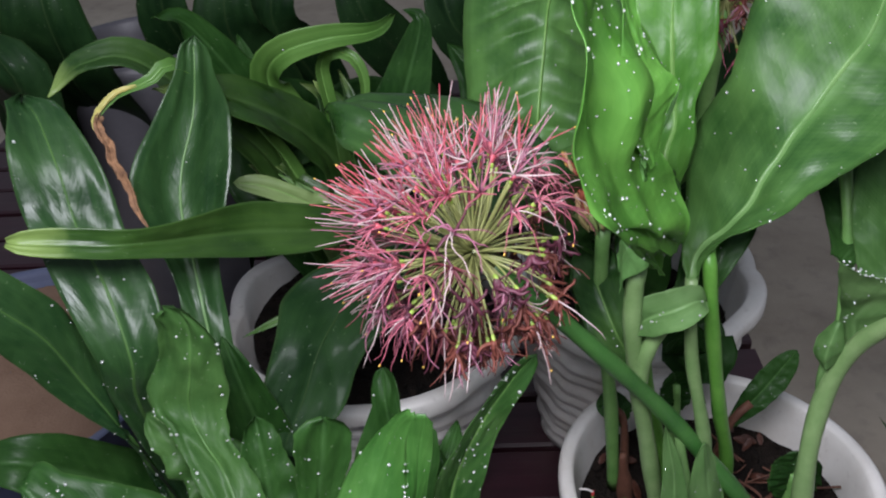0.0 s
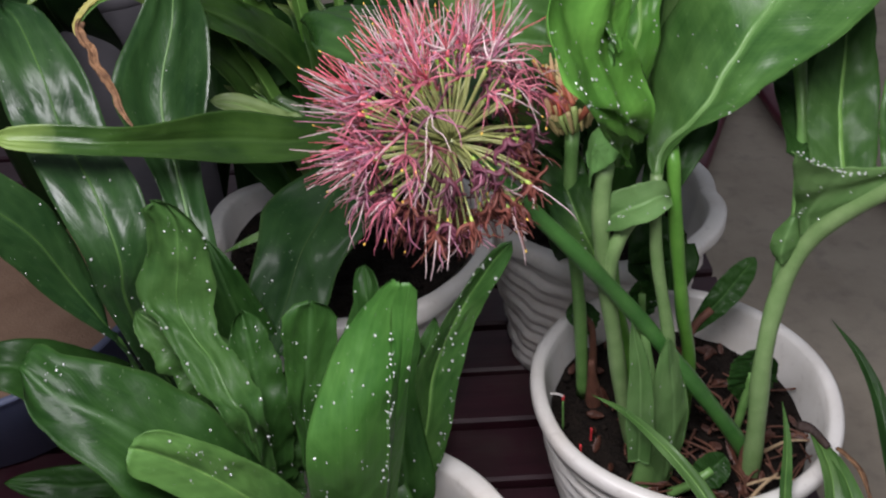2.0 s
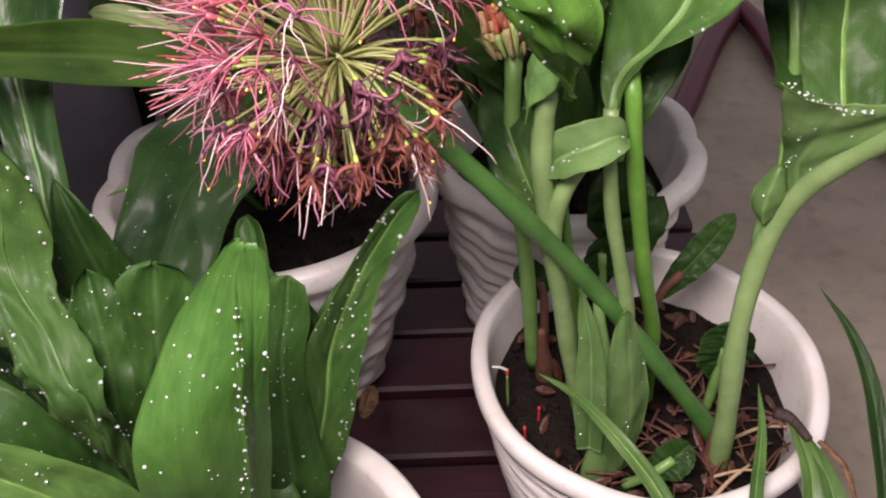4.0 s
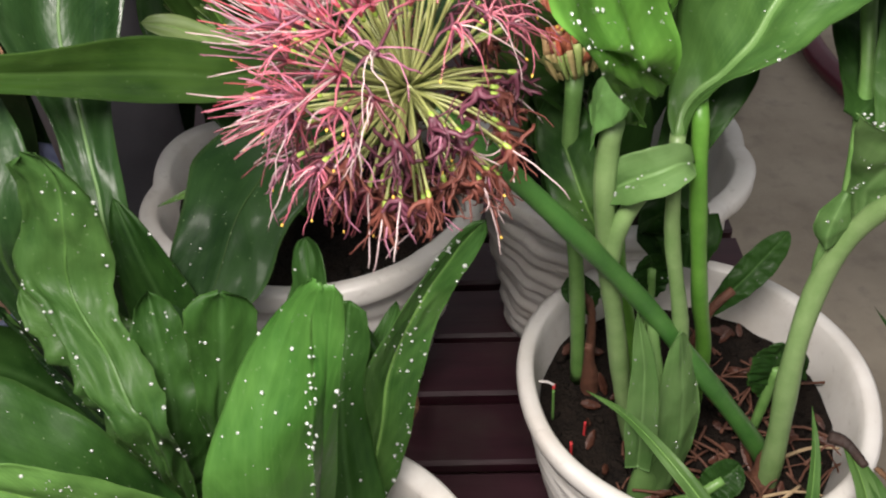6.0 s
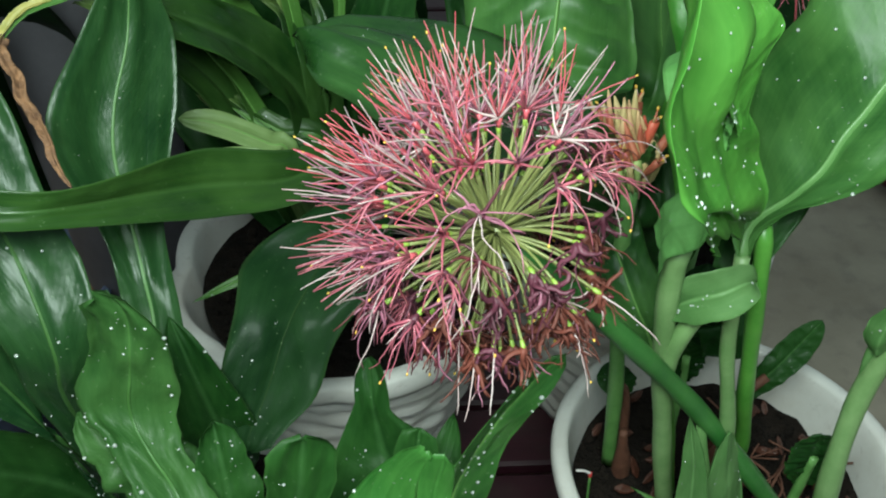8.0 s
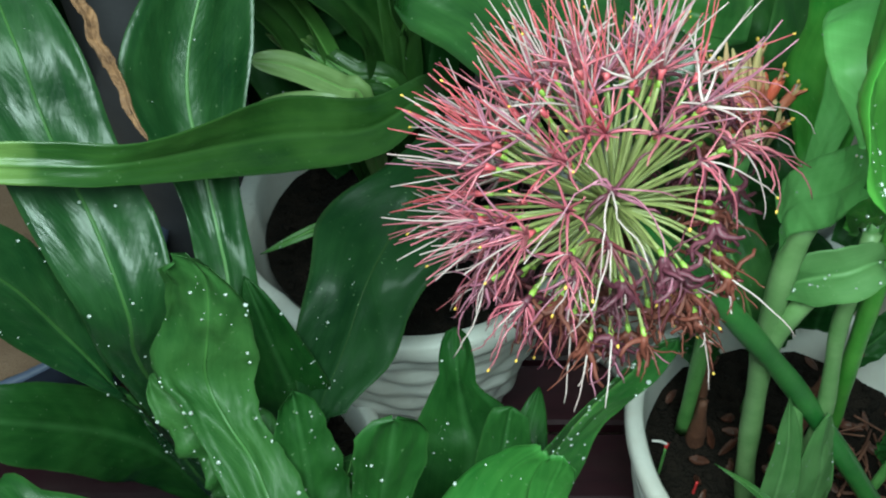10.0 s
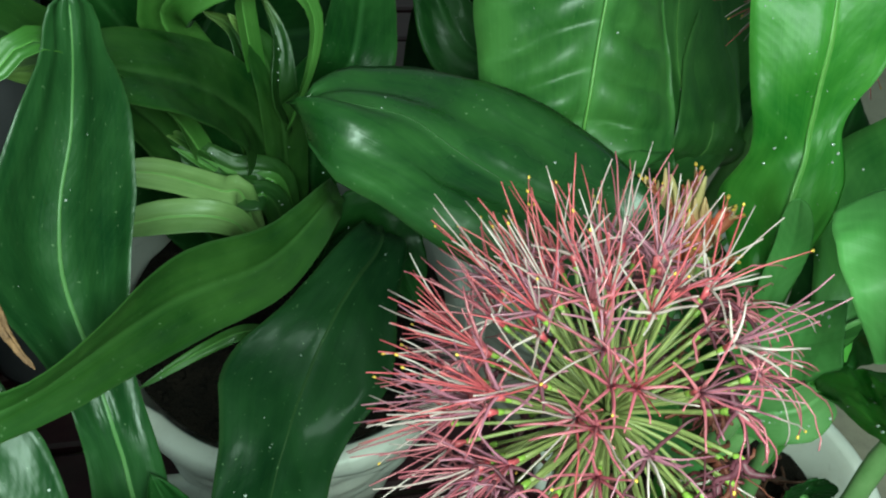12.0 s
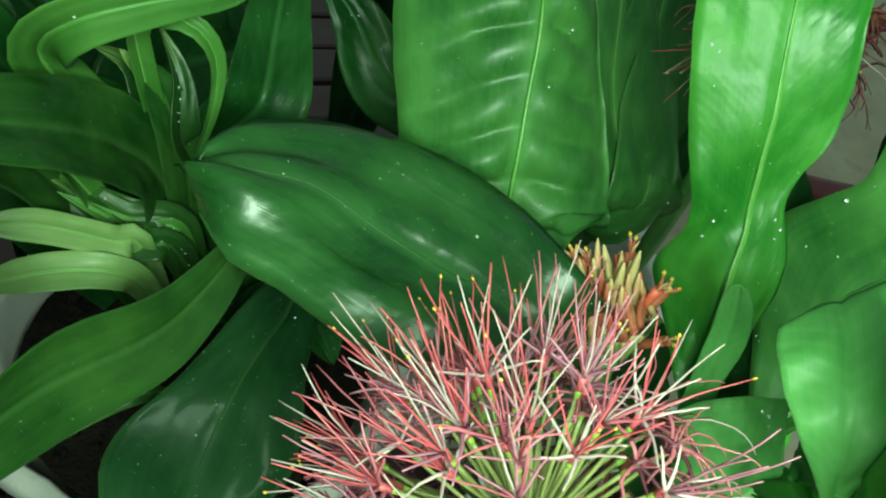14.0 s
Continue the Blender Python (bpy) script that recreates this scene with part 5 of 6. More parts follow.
# small scalloped seedlings in the grooved pot
for k, (pts, w, fc) in enumerate((
        ([(0.235, 0.565, 0.30), (0.245, 0.560, 0.385), (0.262, 0.563, 0.410), (0.280, 0.570, 0.432), (0.300, 0.577, 0.462)], 0.027, (-0.3, -0.8, 0.5)),
        ([(0.285, 0.50, 0.30), (0.286, 0.500, 0.345), (0.285, 0.498, 0.385), (0.283, 0.500, 0.415)], 0.046, (-0.1, -0.9, 0.4)),
        ([(0.150, 0.56, 0.30), (0.145, 0.565, 0.385), (0.135, 0.568, 0.405), (0.118, 0.572, 0.408)], 0.030, (0.0, -0.6, 0.8)),
        ([(0.200, 0.43, 0.30), (0.215, 0.425, 0.318), (0.235, 0.430, 0.332), (0.250, 0.440, 0.338)], 0.030, (0.1, -0.6, 0.8)),
        ([(0.200, 0.58, 0.30), (0.200, 0.585, 0.38), (0.195, 0.580, 0.42), (0.190, 0.575, 0.44)], 0.034, (0.0, -0.9, 0.4)))):
    sp = thing("seedling", pts[0], "small dark-green seedling with scalloped leaf in the grooved pot", "seedling", "seedlings in the pot")
    leaf(sp, pts[1:], w, fc, LEAF_DARK, 0.5, 0.8, 0.3, 0.15, wave=0.05, waves=7, quilt=0.02, rib=0.0007, rib_mat=LEAF_MID, dew=8)
    tube("stem", pts[:3], 0.0045, 0.004, SKIN if k in (0, 2) else STEM, sp, 10, 8)

# brown bulb skins and roots at the foot of the stalks
for k, (p, q, r) in enumerate((((0.222, 0.540, 0.292), (0.226, 0.535, 0.365), 0.0095), ((0.150, 0.552, 0.292), (0.142, 0.545, 0.365), 0.0085), ((0.280, 0.452, 0.292), (0.277, 0.455, 0.335), 0.0115))):
    sk = thing("bulb_skin", p, "papery brown bulb skin round a stalk", "bulb skin", "bulb skins")
    tube("skin", [p, Vector(p).lerp(Vector(q), 0.35) + Vector((0.001, 0, 0)), Vector(p).lerp(Vector(q), 0.7), q], r * 1.15, r * 0.35, SKIN, sk, 12, 12)
rng = random.Random(5)
bits = []
for _ in range(70):
    a, r = rng.uniform(-3.1, 1.6), rng.uniform(0.02, 0.105)
    c = Vector((0.245 + r * math.cos(a), 0.50 + r * math.sin(a), 0.302 + rng.random() * 0.010))
    d = Vector((rng.gauss(0, 1), rng.gauss(0, 1), rng.gauss(0.1, 0.35))).normalized() * rng.uniform(0.012, 0.035)
    side = Vector((rng.gauss(0, 1), rng.gauss(0, 1), 0)) * 0.006
    bits.append(tube_data(spline([c - d, c + side, c + d], 8), rng.uniform(0.0006, 0.0015), 5))
v, f = merge(*bits)
roots = new("loose_roots", mesh_of("loose_roots", [p - Vector((0.245, 0.5, 0.30)) for p in v], f, SKIN))
roots.location = (0.245, 0.5, 0.30)
tagged(roots, "tangle of thin brown roots on the soil", "roots", "", "stuff")
rng = random.Random(21)
bits = []
for _ in range(60):
    a, r = rng.uniform(0, 6.28), 0.12 * math.sqrt(rng.random())
    c = Vector((0.231 + r * math.cos(a), 0.523 + r * math.sin(a), 0.302 + rng.random() * 0.008))
    d = Vector((rng.gauss(0, 1), rng.gauss(0, 1), rng.gauss(0, 0.4))).normalized() * rng.uniform(0.004, 0.013)
    bits.append(tube_data([c - d, c - d * 0.4, c + d * 0.4, c + d], [0.0015, 0.0042, 0.0036, 0.001], 6, 0.4))
v, f = merge(*bits)
chips = new("bark_mulch", mesh_of("bark_mulch", [p - Vector((0.231, 0.523, 0.30)) for p in v], f, SKIN_BARK, False))
chips.location = (0.231, 0.523, 0.30)
tagged(chips, "dark red-brown bark bits on the damp soil", "bark", "", "stuff")
for k, (p, q, r) in enumerate((((0.255, 0.40, 0.306), (0.300, 0.432, 0.318), 0.0022), ((0.300, 0.47, 0.30), (0.335, 0.455, 0.335), 0.0018), ((0.27, 0.43, 0.305), (0.315, 0.42, 0.322), 0.0015))):
    st = thing("dry_straw", p, "bent dry straw-coloured stem on the soil", "dry stem", "dry stems")
    tube("stem", [p, Vector(p).lerp(Vector(q), 0.5) + Vector((0, 0, 0.008)), q], r, r * 0.6, STRAW, st, 10, 6)

# incense sticks in the soil
for p, q, ash in (((0.113, 0.519, 0.292), (0.110, 0.516, 0.342), True), ((0.124, 0.474, 0.292), (0.121, 0.472, 0.326), False), ((0.150, 0.565, 0.292), (0.152, 0.566, 0.335), False), ((0.138, 0.499, 0.292), (0.137, 0.498, 0.318), False)):
    stick = thing("incense_stick", p, "thin burnt-down incense stick stuck in the soil", "incense stick", "incense sticks")
    a, b = Vector(p), Vector(q)
    tube("rod", [a, a.lerp(b, 0.5), b], 0.0013, 0.0012, INCENSE_STEM if ash else INCENSE, stick, 8, 6)
    if ash:
        tube("ember_end", [b, b + Vector((0, 0, 0.003)), b + Vector((0, 0, 0.006))], 0.0016, 0.0015, INCENSE, stick, 6, 6, label="red unburnt end")
        tube("ash", [b + Vector((0, 0, 0.005)), b + Vector((-0.006, 0, 0.009)), b + Vector((-0.013, 0, 0.010))], 0.0014, 0.001, ASH, stick, 8, 6, label="curl of white ash")


# ---- flowers ----
def multi(name, pieces, parent, label=""):
    """One mesh with several materials under parent; pieces of (verts, faces, material)."""
    o = origin_of(parent)
    verts, faces, slots, mats = [], [], [], []
    for v, f, m in pieces:
        if m not in mats:
            mats.append(m)
        k = len(verts)
        verts += [p - o for p in v]
        faces += [tuple(i + k for i in q) for q in f]
        slots += [mats.index(m)] * len(f)
    me = mesh_of(name, verts, faces, mats[0])
    for m in mats[1:]:
        me.materials.append(m)
    me.polygons.foreach_set("material_index", slots)
    ob = new(name, me)
    ob.parent = parent
    return tagged(ob, label)


def around(d, tilt, turn):
    """A unit way that leans by tilt from d, turned about it."""
    ref = Vector((0, 0, 1)) if abs(d.z) < 0.9 else Vector((1, 0, 0))
    a = d.cross(ref).normalized()
    b = d.cross(a)
    return (d * math.cos(tilt) + (a * math.cos(turn) + b * math.sin(turn)) * math.sin(tilt)).normalized()


def wisp(start, way, length, droop, r0, r1, n=7, wob=0.0, rng=random):
    p, d, out = start.copy(), way.copy(), [start.copy()]
    step = length / (n - 1)
    for _ in range(n - 1):
        d = (d + Vector((rng.gauss(0, wob), rng.gauss(0, wob), rng.gauss(0, wob) - droop))).normalized()
        p = p + d * step
        out.append(p.copy())
    return tube_data(out, [r0 + (r1 - r0) * i / (n - 1) for i in range(n)], 4), out[-1], d


def floret(parent, tip, d, fresh, rng):
    """One floret: an ovary, six narrow tepals and six long stamens; fresh ones stand out stiffly, tired ones go limp, withered ones hang in a clump."""
    pieces = []
    g = 1.0 if fresh > 0.28 else 1.0 + 0.3 * rng.random()
    v, f = tube_data([tip - d * 0.0018 * g, tip - d * 0.0008 * g, tip + d * 0.001 * g, tip + d * 0.0022 * g], [0.0008 * g, 0.0011 * g, 0.0012 * g, 0.0007 * g], 7)
    pieces.append((v, f, OVARY))
    s = tip + d * 0.002
    roll = rng.random() * 6.28

    def anther(e, dd, size):
        v, f = tube_data([e - dd * 0.0005 * size, e + dd * 0.0005 * size, e + dd * 0.0015 * size], [0.0004 * size, 0.0008 * size, 0.0004 * size], 5)
        pieces.append((v, f, ANTHER))

    if fresh > 0.34:
        hot = fresh > 0.62
        tone = PETAL_RED if rng.random() < (0.66 if hot else 0.36) else (PETAL_PINK if rng.random() < 0.6 else PETAL_MAUVE)
        petal = PETAL_PALE if rng.random() < 0.24 else (PETAL_MAUVE if rng.random() < 0.42 else PETAL_PINK)
        # the red cup where the six segments part
        v, f = tube_data([tip + d * 0.001, tip + d * 0.0035, tip + d * 0.0070], [0.0009, 0.0012, 0.0019], 7)
        pieces.append((v, f, PETAL_RED))
        s = tip + d * 0.006
        for k in range(6):
            w = around(d, 0.55 + rng.random() * 0.6, roll + k * 1.047)
            (v, f), e, _ = wisp(s, w, 0.015 + rng.random() * 0.011, 0.05, 0.00085, 0.00030, 7, 0.10, rng)
            pieces.append((v, f, petal))
            w = around(d, 0.06 + rng.random() * 0.50, roll + k * 1.047 + 0.5)
            mat = tone if rng.random() < 0.75 else PETAL_PALE
            (v, f), e, dd = wisp(s, w, 0.026 + rng.random() * 0.017, 0.016, 0.00050, 0.00024, 7, 0.05, rng)
            pieces.append((v, f, mat))
            if rng.random() < 0.13:
                anther(e, dd, 0.7)
    elif fresh > -0.04:
        # limp: pink and mauve, bent down and tangled
        tone = PETAL_PINK if rng.random() < 0.55 else (PETAL_MAUVE if rng.random() < 0.5 else PETAL_CRIMSON)
        v, f = tube_data([tip + d * 0.001, tip + d * 0.0035, tip + d * 0.0065], [0.0009, 0.0014, 0.0021], 7)
        pieces.append((v, f, PETAL_PURPLE))
        s = tip + d * 0.005
        for k in range(6):
            w = around(d, 0.6 + rng.random() * 0.8, roll + k * 1.047)
            (v, f), e, _ = wisp(s, w, 0.013 + rng.random() * 0.010, 0.20, 0.0010, 0.0004, 8, 0.22, rng)
            pieces.append((v, f, PETAL_PURPLE if rng.random() < 0.5 else tone))
            w = around(d, 0.2 + rng.random() * 0.6, roll + k * 1.047 + 0.5)
            mat = PETAL_PALE if rng.random() < 0.18 else tone
            (v, f), e, dd = wisp(s, w, 0.018 + rng.random() * 0.024, 0.17, 0.00046, 0.00024, 11, 0.17, rng)
            pieces.append((v, f, mat))
            if rng.random() < 0.10:
                anther(e, dd, 0.8)
    else:
        # withered: a dark crumpled clump drawn down by its weight
        old = fresh < -0.40
        tone = PETAL_BROWN if rng.random() < (0.60 if old else 0.15) else (PETAL_CRIMSON if rng.random() < 0.45 else PETAL_PURPLE)
        down = (d * 0.35 + Vector((rng.gauss(0, 0.12), rng.gauss(0, 0.12), -0.85))).normalized()
        for k in range(6):
            w = around(down, 0.15 + rng.random() * 0.35, roll + k * 1.047)
            (v, f), e, _ = wisp(s, w, 0.011 + rng.random() * 0.011, 0.10, 0.0018, 0.0008, 8, 0.42, rng)
            pieces.append((v, f, tone))
            w = around(down, 0.10 + rng.random() * 0.45, roll + k * 1.047 + 0.5)
            pale = rng.random()
            mat = PETAL_PALE if pale < 0.07 else (PETAL_MAUVE if pale < 0.16 else tone)
            (v, f), e, dd = wisp(s, w, 0.014 + rng.random() * 0.016, 0.10, 0.00060, 0.00032, 9, 0.28, rng)
            pieces.append((v, f, mat))
            if rng.random() < 0.07:
                anther(e, dd, 0.9)
        if rng.random() < 0.22:
            (v, f), e, dd = wisp(s, around(d, 0.3, roll), 0.030 + rng.random() * 0.020, 0.06, 0.0005, 0.0003, 9, 0.09, rng)
            pieces.append((v, f, PETAL_PALE))
    multi("floret", pieces, parent, "")


def umbel(plant, centre, scape_way, count, reach, fresh_way, open_way, seed, name="flower_head", label="", spent=0.0):
    """A ball of florets on thin stalks. fresh_way: where the youngest stand; open_way: the side where most florets have dropped and the stalks lie bare."""
    rng = random.Random(seed)
    core = [centre + Vector(scape_way) * 0.016, centre + Vector(scape_way) * 0.006, centre, centre - Vector(scape_way) * 0.005]
    v, f = tube_data(core, [0.005, 0.0070, 0.006, 0.003], 10)
    head = part(name, v, f, PEDICEL, plant, label)
    fw, sw = Vector(fresh_way).normalized(), Vector(scape_way).normalized()
    ow = Vector(open_way).normalized()
    for j in range(count):
        z = 1 - 2 * (j + 0.5) / count
        a = j * 2.39996
        d = Vector((math.sqrt(1 - z * z) * math.cos(a), math.sqrt(1 - z * z) * math.sin(a), z))
        d = (d + Vector((rng.gauss(0, 0.09), rng.gauss(0, 0.09), rng.gauss(0, 0.09)))).normalized()
        if d.dot(sw) > 0.86:
            continue
        fresh = d.dot(fw) + rng.gauss(0, 0.10)
        bare = d.dot(ow)
        chance = rng.random()
        if bare > 0.55 and chance < (0.34 if fresh < 0.25 else 0.14) * min(1.0, (bare - 0.45) * 4):
            continue
        length = reach * (0.60 + 0.05 * max(-0.6, min(1, fresh))) * rng.uniform(0.80, 1.12)
        sag = Vector((0, 0, -0.005 if fresh < 0 else 0.0))
        p = spline([centre + d * 0.004, centre + d * length * 0.55 + Vector((rng.gauss(0, 1), rng.gauss(0, 1), rng.gauss(0, 1))) * 0.0012, centre + d * length + sag], 7)
        v, f = tube_data(p, [0.0011, 0.00095, 0.00085, 0.0008, 0.0008, 0.0008, 0.0009], 6)
        part("pedicel", v, f, PEDICEL, head)
        d = (p[-1] - p[-2]).normalized()
        if spent and rng.random() < spent:
            (v, f), _, _ = wisp(p[-1], d, rng.uniform(0.004, 0.010), 0.10, 0.0013, 0.0005, 6, 0.25, rng)
            part("floret_stub", v, f, PETAL_BROWN, head)
        else:
            floret(head, p[-1], d, fresh, rng)
    return head


CENTRE = Vector((0.004, 0.421, 0.699))
bloom = thing("blood_lily", (0.290, 0.470, 0.29), "blood lily with a round pink-red flower head, half withered", "flower")
tube("scape", [(0.290, 0.470, 0.285), (0.278, 0.470, 0.315), (0.225, 0.472, 0.395), (0.158, 0.470, 0.492), (0.085, 0.440, 0.600), (0.035, 0.430, 0.662), CENTRE + Vector((0.010, 0.001, -0.012))], 0.0082, 0.0062, SCAPE, bloom, 34, 14, label="thick dark-green flower stalk")
umbel(bloom, CENTRE, (0.62, 0.06, -0.78), 186, 0.091, (-0.66, 0.36, 0.62), (0.38, -0.70, 0.60), 11, label="round umbel of thin florets, fresh pink to withered purple")

old_bloom = thing("withered_blood_lily", (0.235, 0.720, 0.33), "blood lily head gone brown behind the wide leaf", "flower")
OLD_C = Vector((0.212, 0.655, 0.770))
tube("scape", [(0.235, 0.72, 0.33), (0.225, 0.69, 0.50), (0.208, 0.655, 0.66), OLD_C], 0.008, 0.006, STEM, old_bloom, 20, 10)
umbel(old_bloom, OLD_C, (0.0, 0.0, -1.0), 90, 0.062, (-0.2, 0.1, -2.0), (0.0, 1.0, 0.0), 7, label="spent umbel of bare stalks with brown stubs", spent=0.7)

# the bud beside the flower
bud = thing("flower_bud", (0.140, 0.560, 0.30), "opening blood lily bud of cream and red florets with dry bracts", "flower")
B0, B1 = Vector((0.106, 0.540, 0.634)), Vector((0.092, 0.556, 0.690))
tube("scape", [(0.140, 0.56, 0.30), (0.125, 0.545, 0.44), (0.108, 0.535, 0.56), B0], 0.0065, 0.006, STEM, bud, 20, 10)
axis = (B1 - B0).normalized()
rng = random.Random(3)
for j in range(52):
    a, q = j * 2.39996, math.sqrt((j + 0.5) / 52)
    lean = around(axis, abs(0.13 * q + rng.gauss(0, 0.03)), a)
    start = B0 + (around(axis, 1.5, a) * 0.0145 * q)
    ln = 0.061 * (1 - 0.30 * q * q) * rng.uniform(0.74, 1.10)
    bow = Vector((rng.gauss(0, 1), rng.gauss(0, 1), rng.gauss(0, 1))) * 0.0012
    mid = start + around(axis, 0.30 * q, a) * ln * 0.45 + bow
    p = spline([start, mid, start + lean * ln * 0.75, start + lean * ln - bow], 11)
    k = rng.uniform(0.8, 1.2)
    low = tube_data(p[:6], [k * r for r in (0.0010, 0.0014, 0.0020, 0.0025, 0.0029, 0.0028)], 6, 0.8)
    high = tube_data(p[5:], [k * r for r in (0.0028, 0.0023, 0.0025, 0.0025, 0.0018, 0.0006)], 6, 0.8)
    tone = rng.random()
    multi("floret_bud", [(*low, BUD_GREEN if tone < 0.5 else BUD), (*high, (BUD_RED if tone < 0.25 else (BUD_BRICK if tone < 0.60 else BUD_TAN)) if q > 0.74 else (BUD if tone < 0.55 else (BUD_TAN if tone < 0.85 else BUD_BRICK)))], bud)
# florets that have opened round the head: a red tube, a torn tan lip and yellow anthers
for j, (turn, tilt, up) in enumerate(((0.2, 0.42, 0.034), (0.9, 0.30, 0.046), (1.7, 0.75, 0.018), (2.3, 0.40, 0.040), (2.9, 0.62, 0.022), (3.5, 0.90, 0.010), (4.1, 0.50, 0.032), (4.8, 0.80, 0.014), (5.3, 0.34, 0.044), (5.9, 0.66, 0.020))):
    lean = around(axis, tilt, turn + rng.uniform(-0.2, 0.2))
    start = B0 + axis * up * 0.75 + around(axis, 1.5, turn) * 0.013
    ln = rng.uniform(0.017, 0.026)
    tip = start + lean * ln
    pieces = [(*tube_data([start, start + lean * ln * 0.45, tip], [0.0014, 0.0032, 0.0036], 7, 0.7), BUD_BRICK if j % 3 else BUD_RED)]
    for n in range(4):
        way = around(lean, 0.35 + 0.3 * rng.random(), n * 1.57 + rng.random())
        pieces.append((*tube_data([tip - lean * 0.002, tip + way * 0.003, tip + way * rng.uniform(0.005, 0.009)], [0.0014, 0.0015, 0.0003], 5, 0.5), BUD_TAN if n % 2 else BUD_BRICK))
    for n in range(2):
        (v, f), e, dd = wisp(tip, around(lean, 0.25, n * 3.1), rng.uniform(0.004, 0.011), 0.0, 0.0006, 0.0005, 5, 0.10, rng)
        pieces += [(v, f, PETAL_PALE if n else BUD_RED), (*tube_data([e, e + dd * 0.0012, e + dd * 0.0026], [0.0006, 0.0012, 0.0005], 5), ANTHER)]
    multi("open_floret", pieces, bud, "red floret with a tan lip and yellow anthers")
for j, (turn, tilt, ln) in enumerate(((0.4, 0.95, 0.034), (2.0, 1.10, 0.030), (3.6, 0.85, 0.040), (5.2, 1.05, 0.032))):
    lean = around(axis, tilt, turn)
    leaf(bud, [B0, B0 + lean * ln * 0.5, B0 + lean * ln + axis * 0.010], 0.020, tuple(axis), BRACT if j % 2 else LEAF_PALE, 0.4, 0.2, 0.6, 0.3, wave=0.06, rib=0.0, name="bract", label="dull green bract with a drying tip")

# ---- strap-leaved clump in front of the grooved pot ----
sp = thing("spider_plant", (0.33, 0.34, 0.16), "spider plant with arching striped straps and dry tips", "plant")
SB = (0.241, 0.311, 0.306)


def strap(pts, w, mt, lab):
    leaf(sp, pts, w, (0.0, -0.6, 0.8), mt, 0.5, 0.1, 0.6, 0.35, rib=0.0010, label=lab)


strap([SB, (0.200, 0.327, 0.376), (0.153, 0.335, 0.393), (0.092, 0.335, 0.404), (0.046, 0.327, 0.404), (0.004, 0.303, 0.398)], 0.020, STRAP_DULL, "arching striped strap leaf")
strap([SB, (0.184, 0.312, 0.361), (0.152, 0.325, 0.385), (0.113, 0.322, 0.399), (0.066, 0.310, 0.395)], 0.016, LEAF_MID, "")
strap([SB, (0.218, 0.332, 0.360), (0.202, 0.369, 0.382), (0.178, 0.401, 0.400), (0.152, 0.442, 0.402), (0.125, 0.466, 0.403)], 0.013, STRAP_DULL, "")
strap([SB, (0.260, 0.333, 0.353), (0.277, 0.380, 0.368), (0.291, 0.421, 0.381), (0.295, 0.452, 0.396)], 0.011, LEAF_MID, "")
strap([(0.307, 0.305, 0.331), (0.306, 0.342, 0.367), (0.312, 0.381, 0.386), (0.311, 0.420, 0.390), (0.306, 0.434, 0.386)], 0.018, STRAP_DULL, "")
strap([(0.327, 0.299, 0.337), (0.323, 0.332, 0.370), (0.321, 0.373, 0.386), (0.319, 0.412, 0.388)], 0.016, LEAF_MID, "")
strap([(0.375, 0.324, 0.275), (0.388, 0.382, 0.321), (0.394, 0.452, 0.367), (0.388, 0.500, 0.393), (0.372, 0.540, 0.410)], 0.016, LEAF_DARK, "dark strap leaf")
strap([(0.315, 0.291, 0.351), (0.335, 0.301, 0.395), (0.355, 0.301, 0.435), (0.376, 0.290, 0.472)], 0.013, STRAP_DULL, "")
strap([(0.200, 0.309, 0.339), (0.185, 0.320, 0.366), (0.173, 0.335, 0.385), (0.161, 0.355, 0.390)], 0.014, LEAF_DARK, "")


def dry_strap(pts, m, r):
    tube("dry_strap", pts, r, r * 0.6, m, sp, 12, 6, 0.5, label="dry shrivelled strap")


dry_strap([(0.162, 0.351, 0.394), (0.174, 0.344, 0.395), (0.179, 0.331, 0.389), (0.174, 0.325, 0.383)], SKIN_DARK, 0.0045)
dry_strap([(0.301, 0.429, 0.390), (0.310, 0.420, 0.393), (0.317, 0.401, 0.392)], SKIN_DARK, 0.0050)
dry_strap([(0.322, 0.398, 0.395), (0.331, 0.378, 0.395), (0.334, 0.354, 0.385), (0.333, 0.340, 0.381)], DRY, 0.0024)
dry_strap([(0.325, 0.398, 0.394), (0.334, 0.373, 0.393), (0.331, 0.341, 0.380)], DRY, 0.0020)
dry_strap([(0.213, 0.325, 0.354), (0.229, 0.327, 0.374), (0.246, 0.335, 0.387)], STRAW, 0.0022)
dry_strap([(0.216, 0.319, 0.351), (0.236, 0.317, 0.370), (0.249, 0.318, 0.376)], STRAW, 0.0018)
dry_strap([(0.287, 0.421, 0.365), (0.303, 0.428, 0.379), (0.309, 0.418, 0.381)], SKIN, 0.0015)
dry_strap([(0.325, 0.299, 0.362), (0.334, 0.311, 0.382), (0.332, 0.318, 0.385)], SKIN, 0.006)
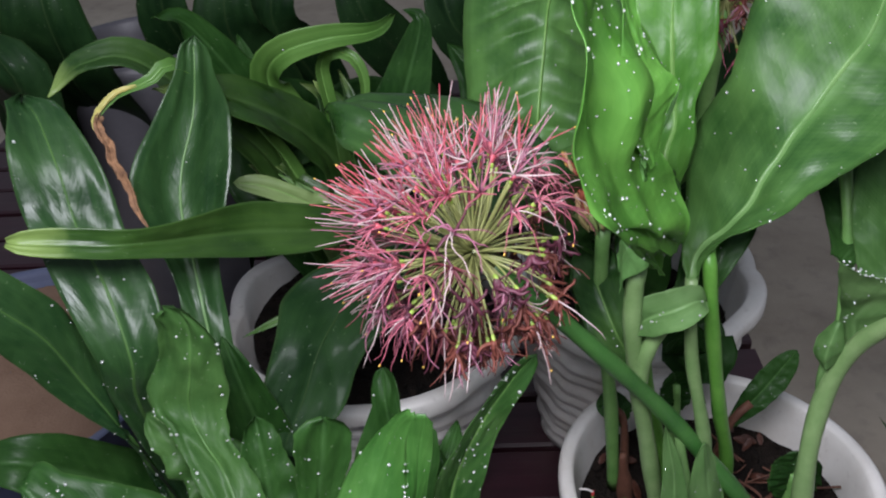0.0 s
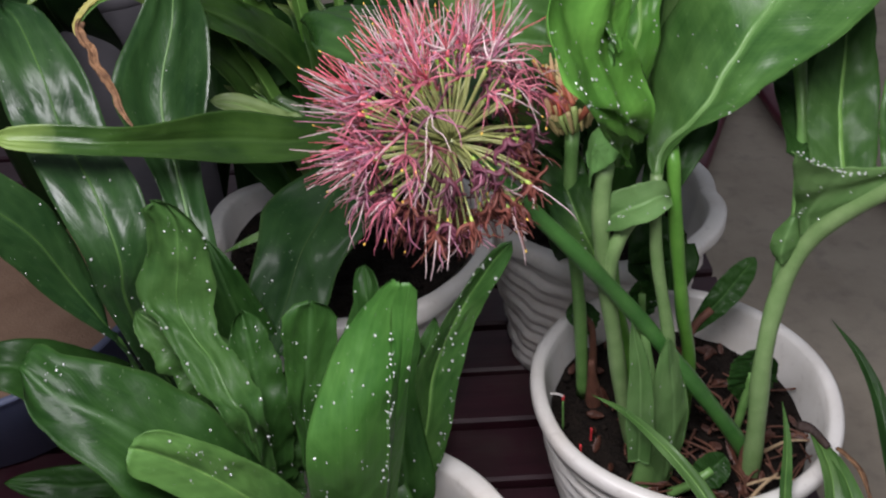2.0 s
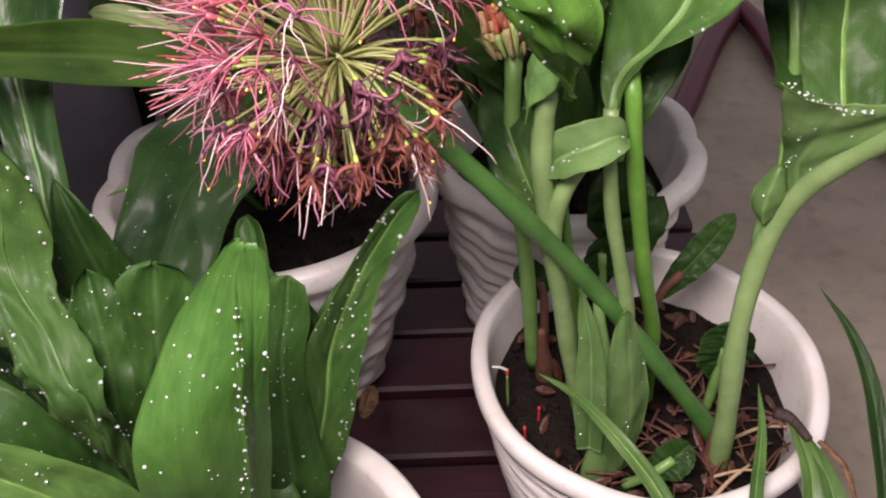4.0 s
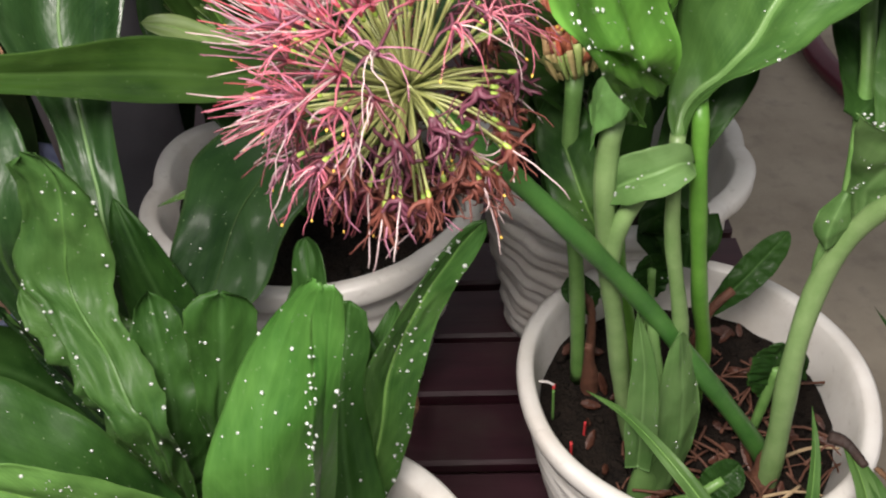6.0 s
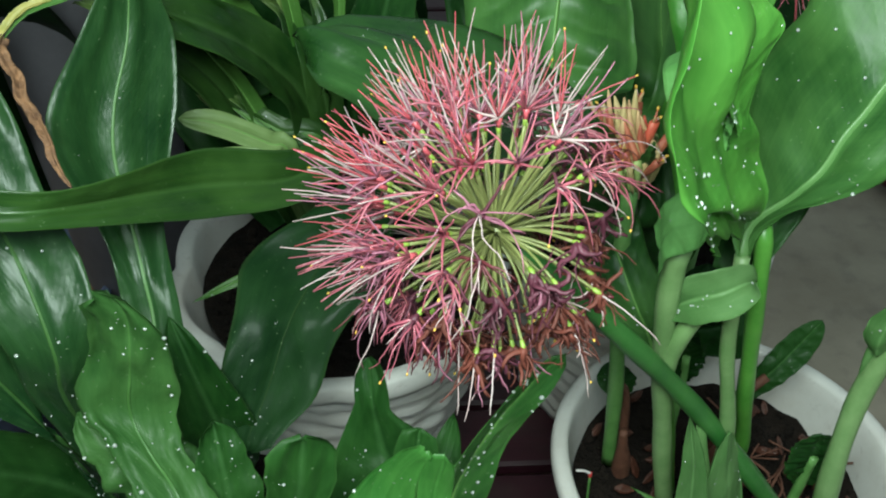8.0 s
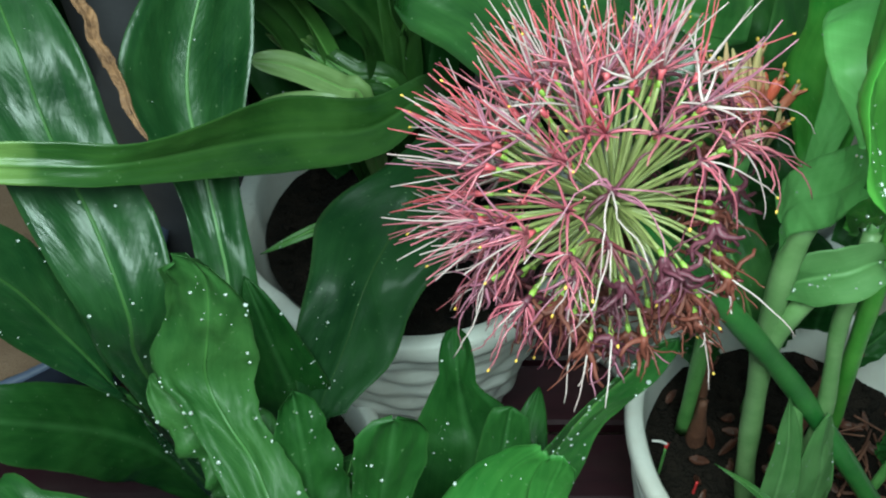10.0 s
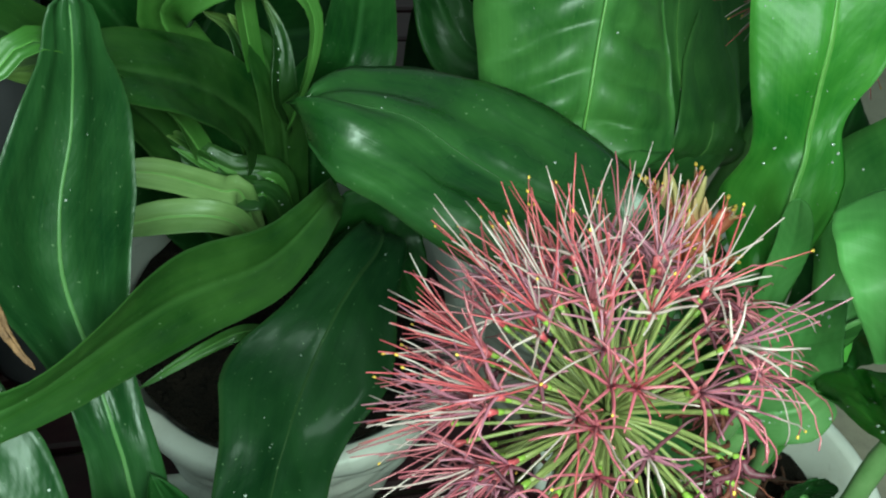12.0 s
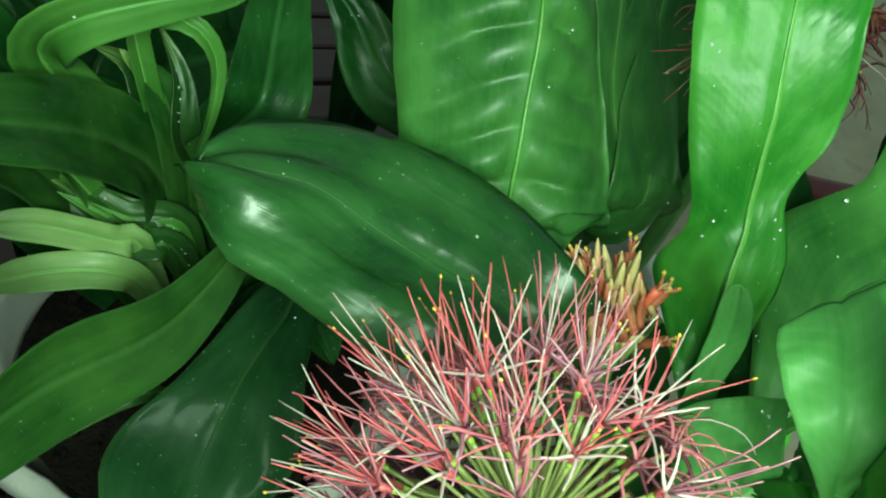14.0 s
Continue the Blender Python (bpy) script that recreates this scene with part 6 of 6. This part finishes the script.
pot((0.345, 0.300), 0.115, 0.230, SLAT_Z + 0.002, "white pot of the strap-leaved clump", "plain", POT_OLD, 0.014, SOIL, 0.03)

# fallen leaf on the slats
fallen = thing("fallen_leaf", (-0.02, 0.64, SLAT_Z + 0.002), "curled brown fallen leaf on the slats", "leaf")
leaf(fallen, [(-0.026, 0.576, 0.211), (-0.022, 0.595, 0.213), (-0.015, 0.615, 0.214)], 0.02, (0.2, -0.8, 0.6), DRY, 0.5, 0.3, 0.4, 0.3, wave=0.05, rib=0.0008, name="blade")

# foliage at the back, its dimness put into the leaf colour
back_plant = thing("background_lily", (-0.52, 1.02, SLAT_Z), "broad-leaved plants behind the pots, darkened in colour for the unlit back", "plant", "potted lilies")


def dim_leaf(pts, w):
    # blackish leaf colour stands in for the lack of torchlight back here
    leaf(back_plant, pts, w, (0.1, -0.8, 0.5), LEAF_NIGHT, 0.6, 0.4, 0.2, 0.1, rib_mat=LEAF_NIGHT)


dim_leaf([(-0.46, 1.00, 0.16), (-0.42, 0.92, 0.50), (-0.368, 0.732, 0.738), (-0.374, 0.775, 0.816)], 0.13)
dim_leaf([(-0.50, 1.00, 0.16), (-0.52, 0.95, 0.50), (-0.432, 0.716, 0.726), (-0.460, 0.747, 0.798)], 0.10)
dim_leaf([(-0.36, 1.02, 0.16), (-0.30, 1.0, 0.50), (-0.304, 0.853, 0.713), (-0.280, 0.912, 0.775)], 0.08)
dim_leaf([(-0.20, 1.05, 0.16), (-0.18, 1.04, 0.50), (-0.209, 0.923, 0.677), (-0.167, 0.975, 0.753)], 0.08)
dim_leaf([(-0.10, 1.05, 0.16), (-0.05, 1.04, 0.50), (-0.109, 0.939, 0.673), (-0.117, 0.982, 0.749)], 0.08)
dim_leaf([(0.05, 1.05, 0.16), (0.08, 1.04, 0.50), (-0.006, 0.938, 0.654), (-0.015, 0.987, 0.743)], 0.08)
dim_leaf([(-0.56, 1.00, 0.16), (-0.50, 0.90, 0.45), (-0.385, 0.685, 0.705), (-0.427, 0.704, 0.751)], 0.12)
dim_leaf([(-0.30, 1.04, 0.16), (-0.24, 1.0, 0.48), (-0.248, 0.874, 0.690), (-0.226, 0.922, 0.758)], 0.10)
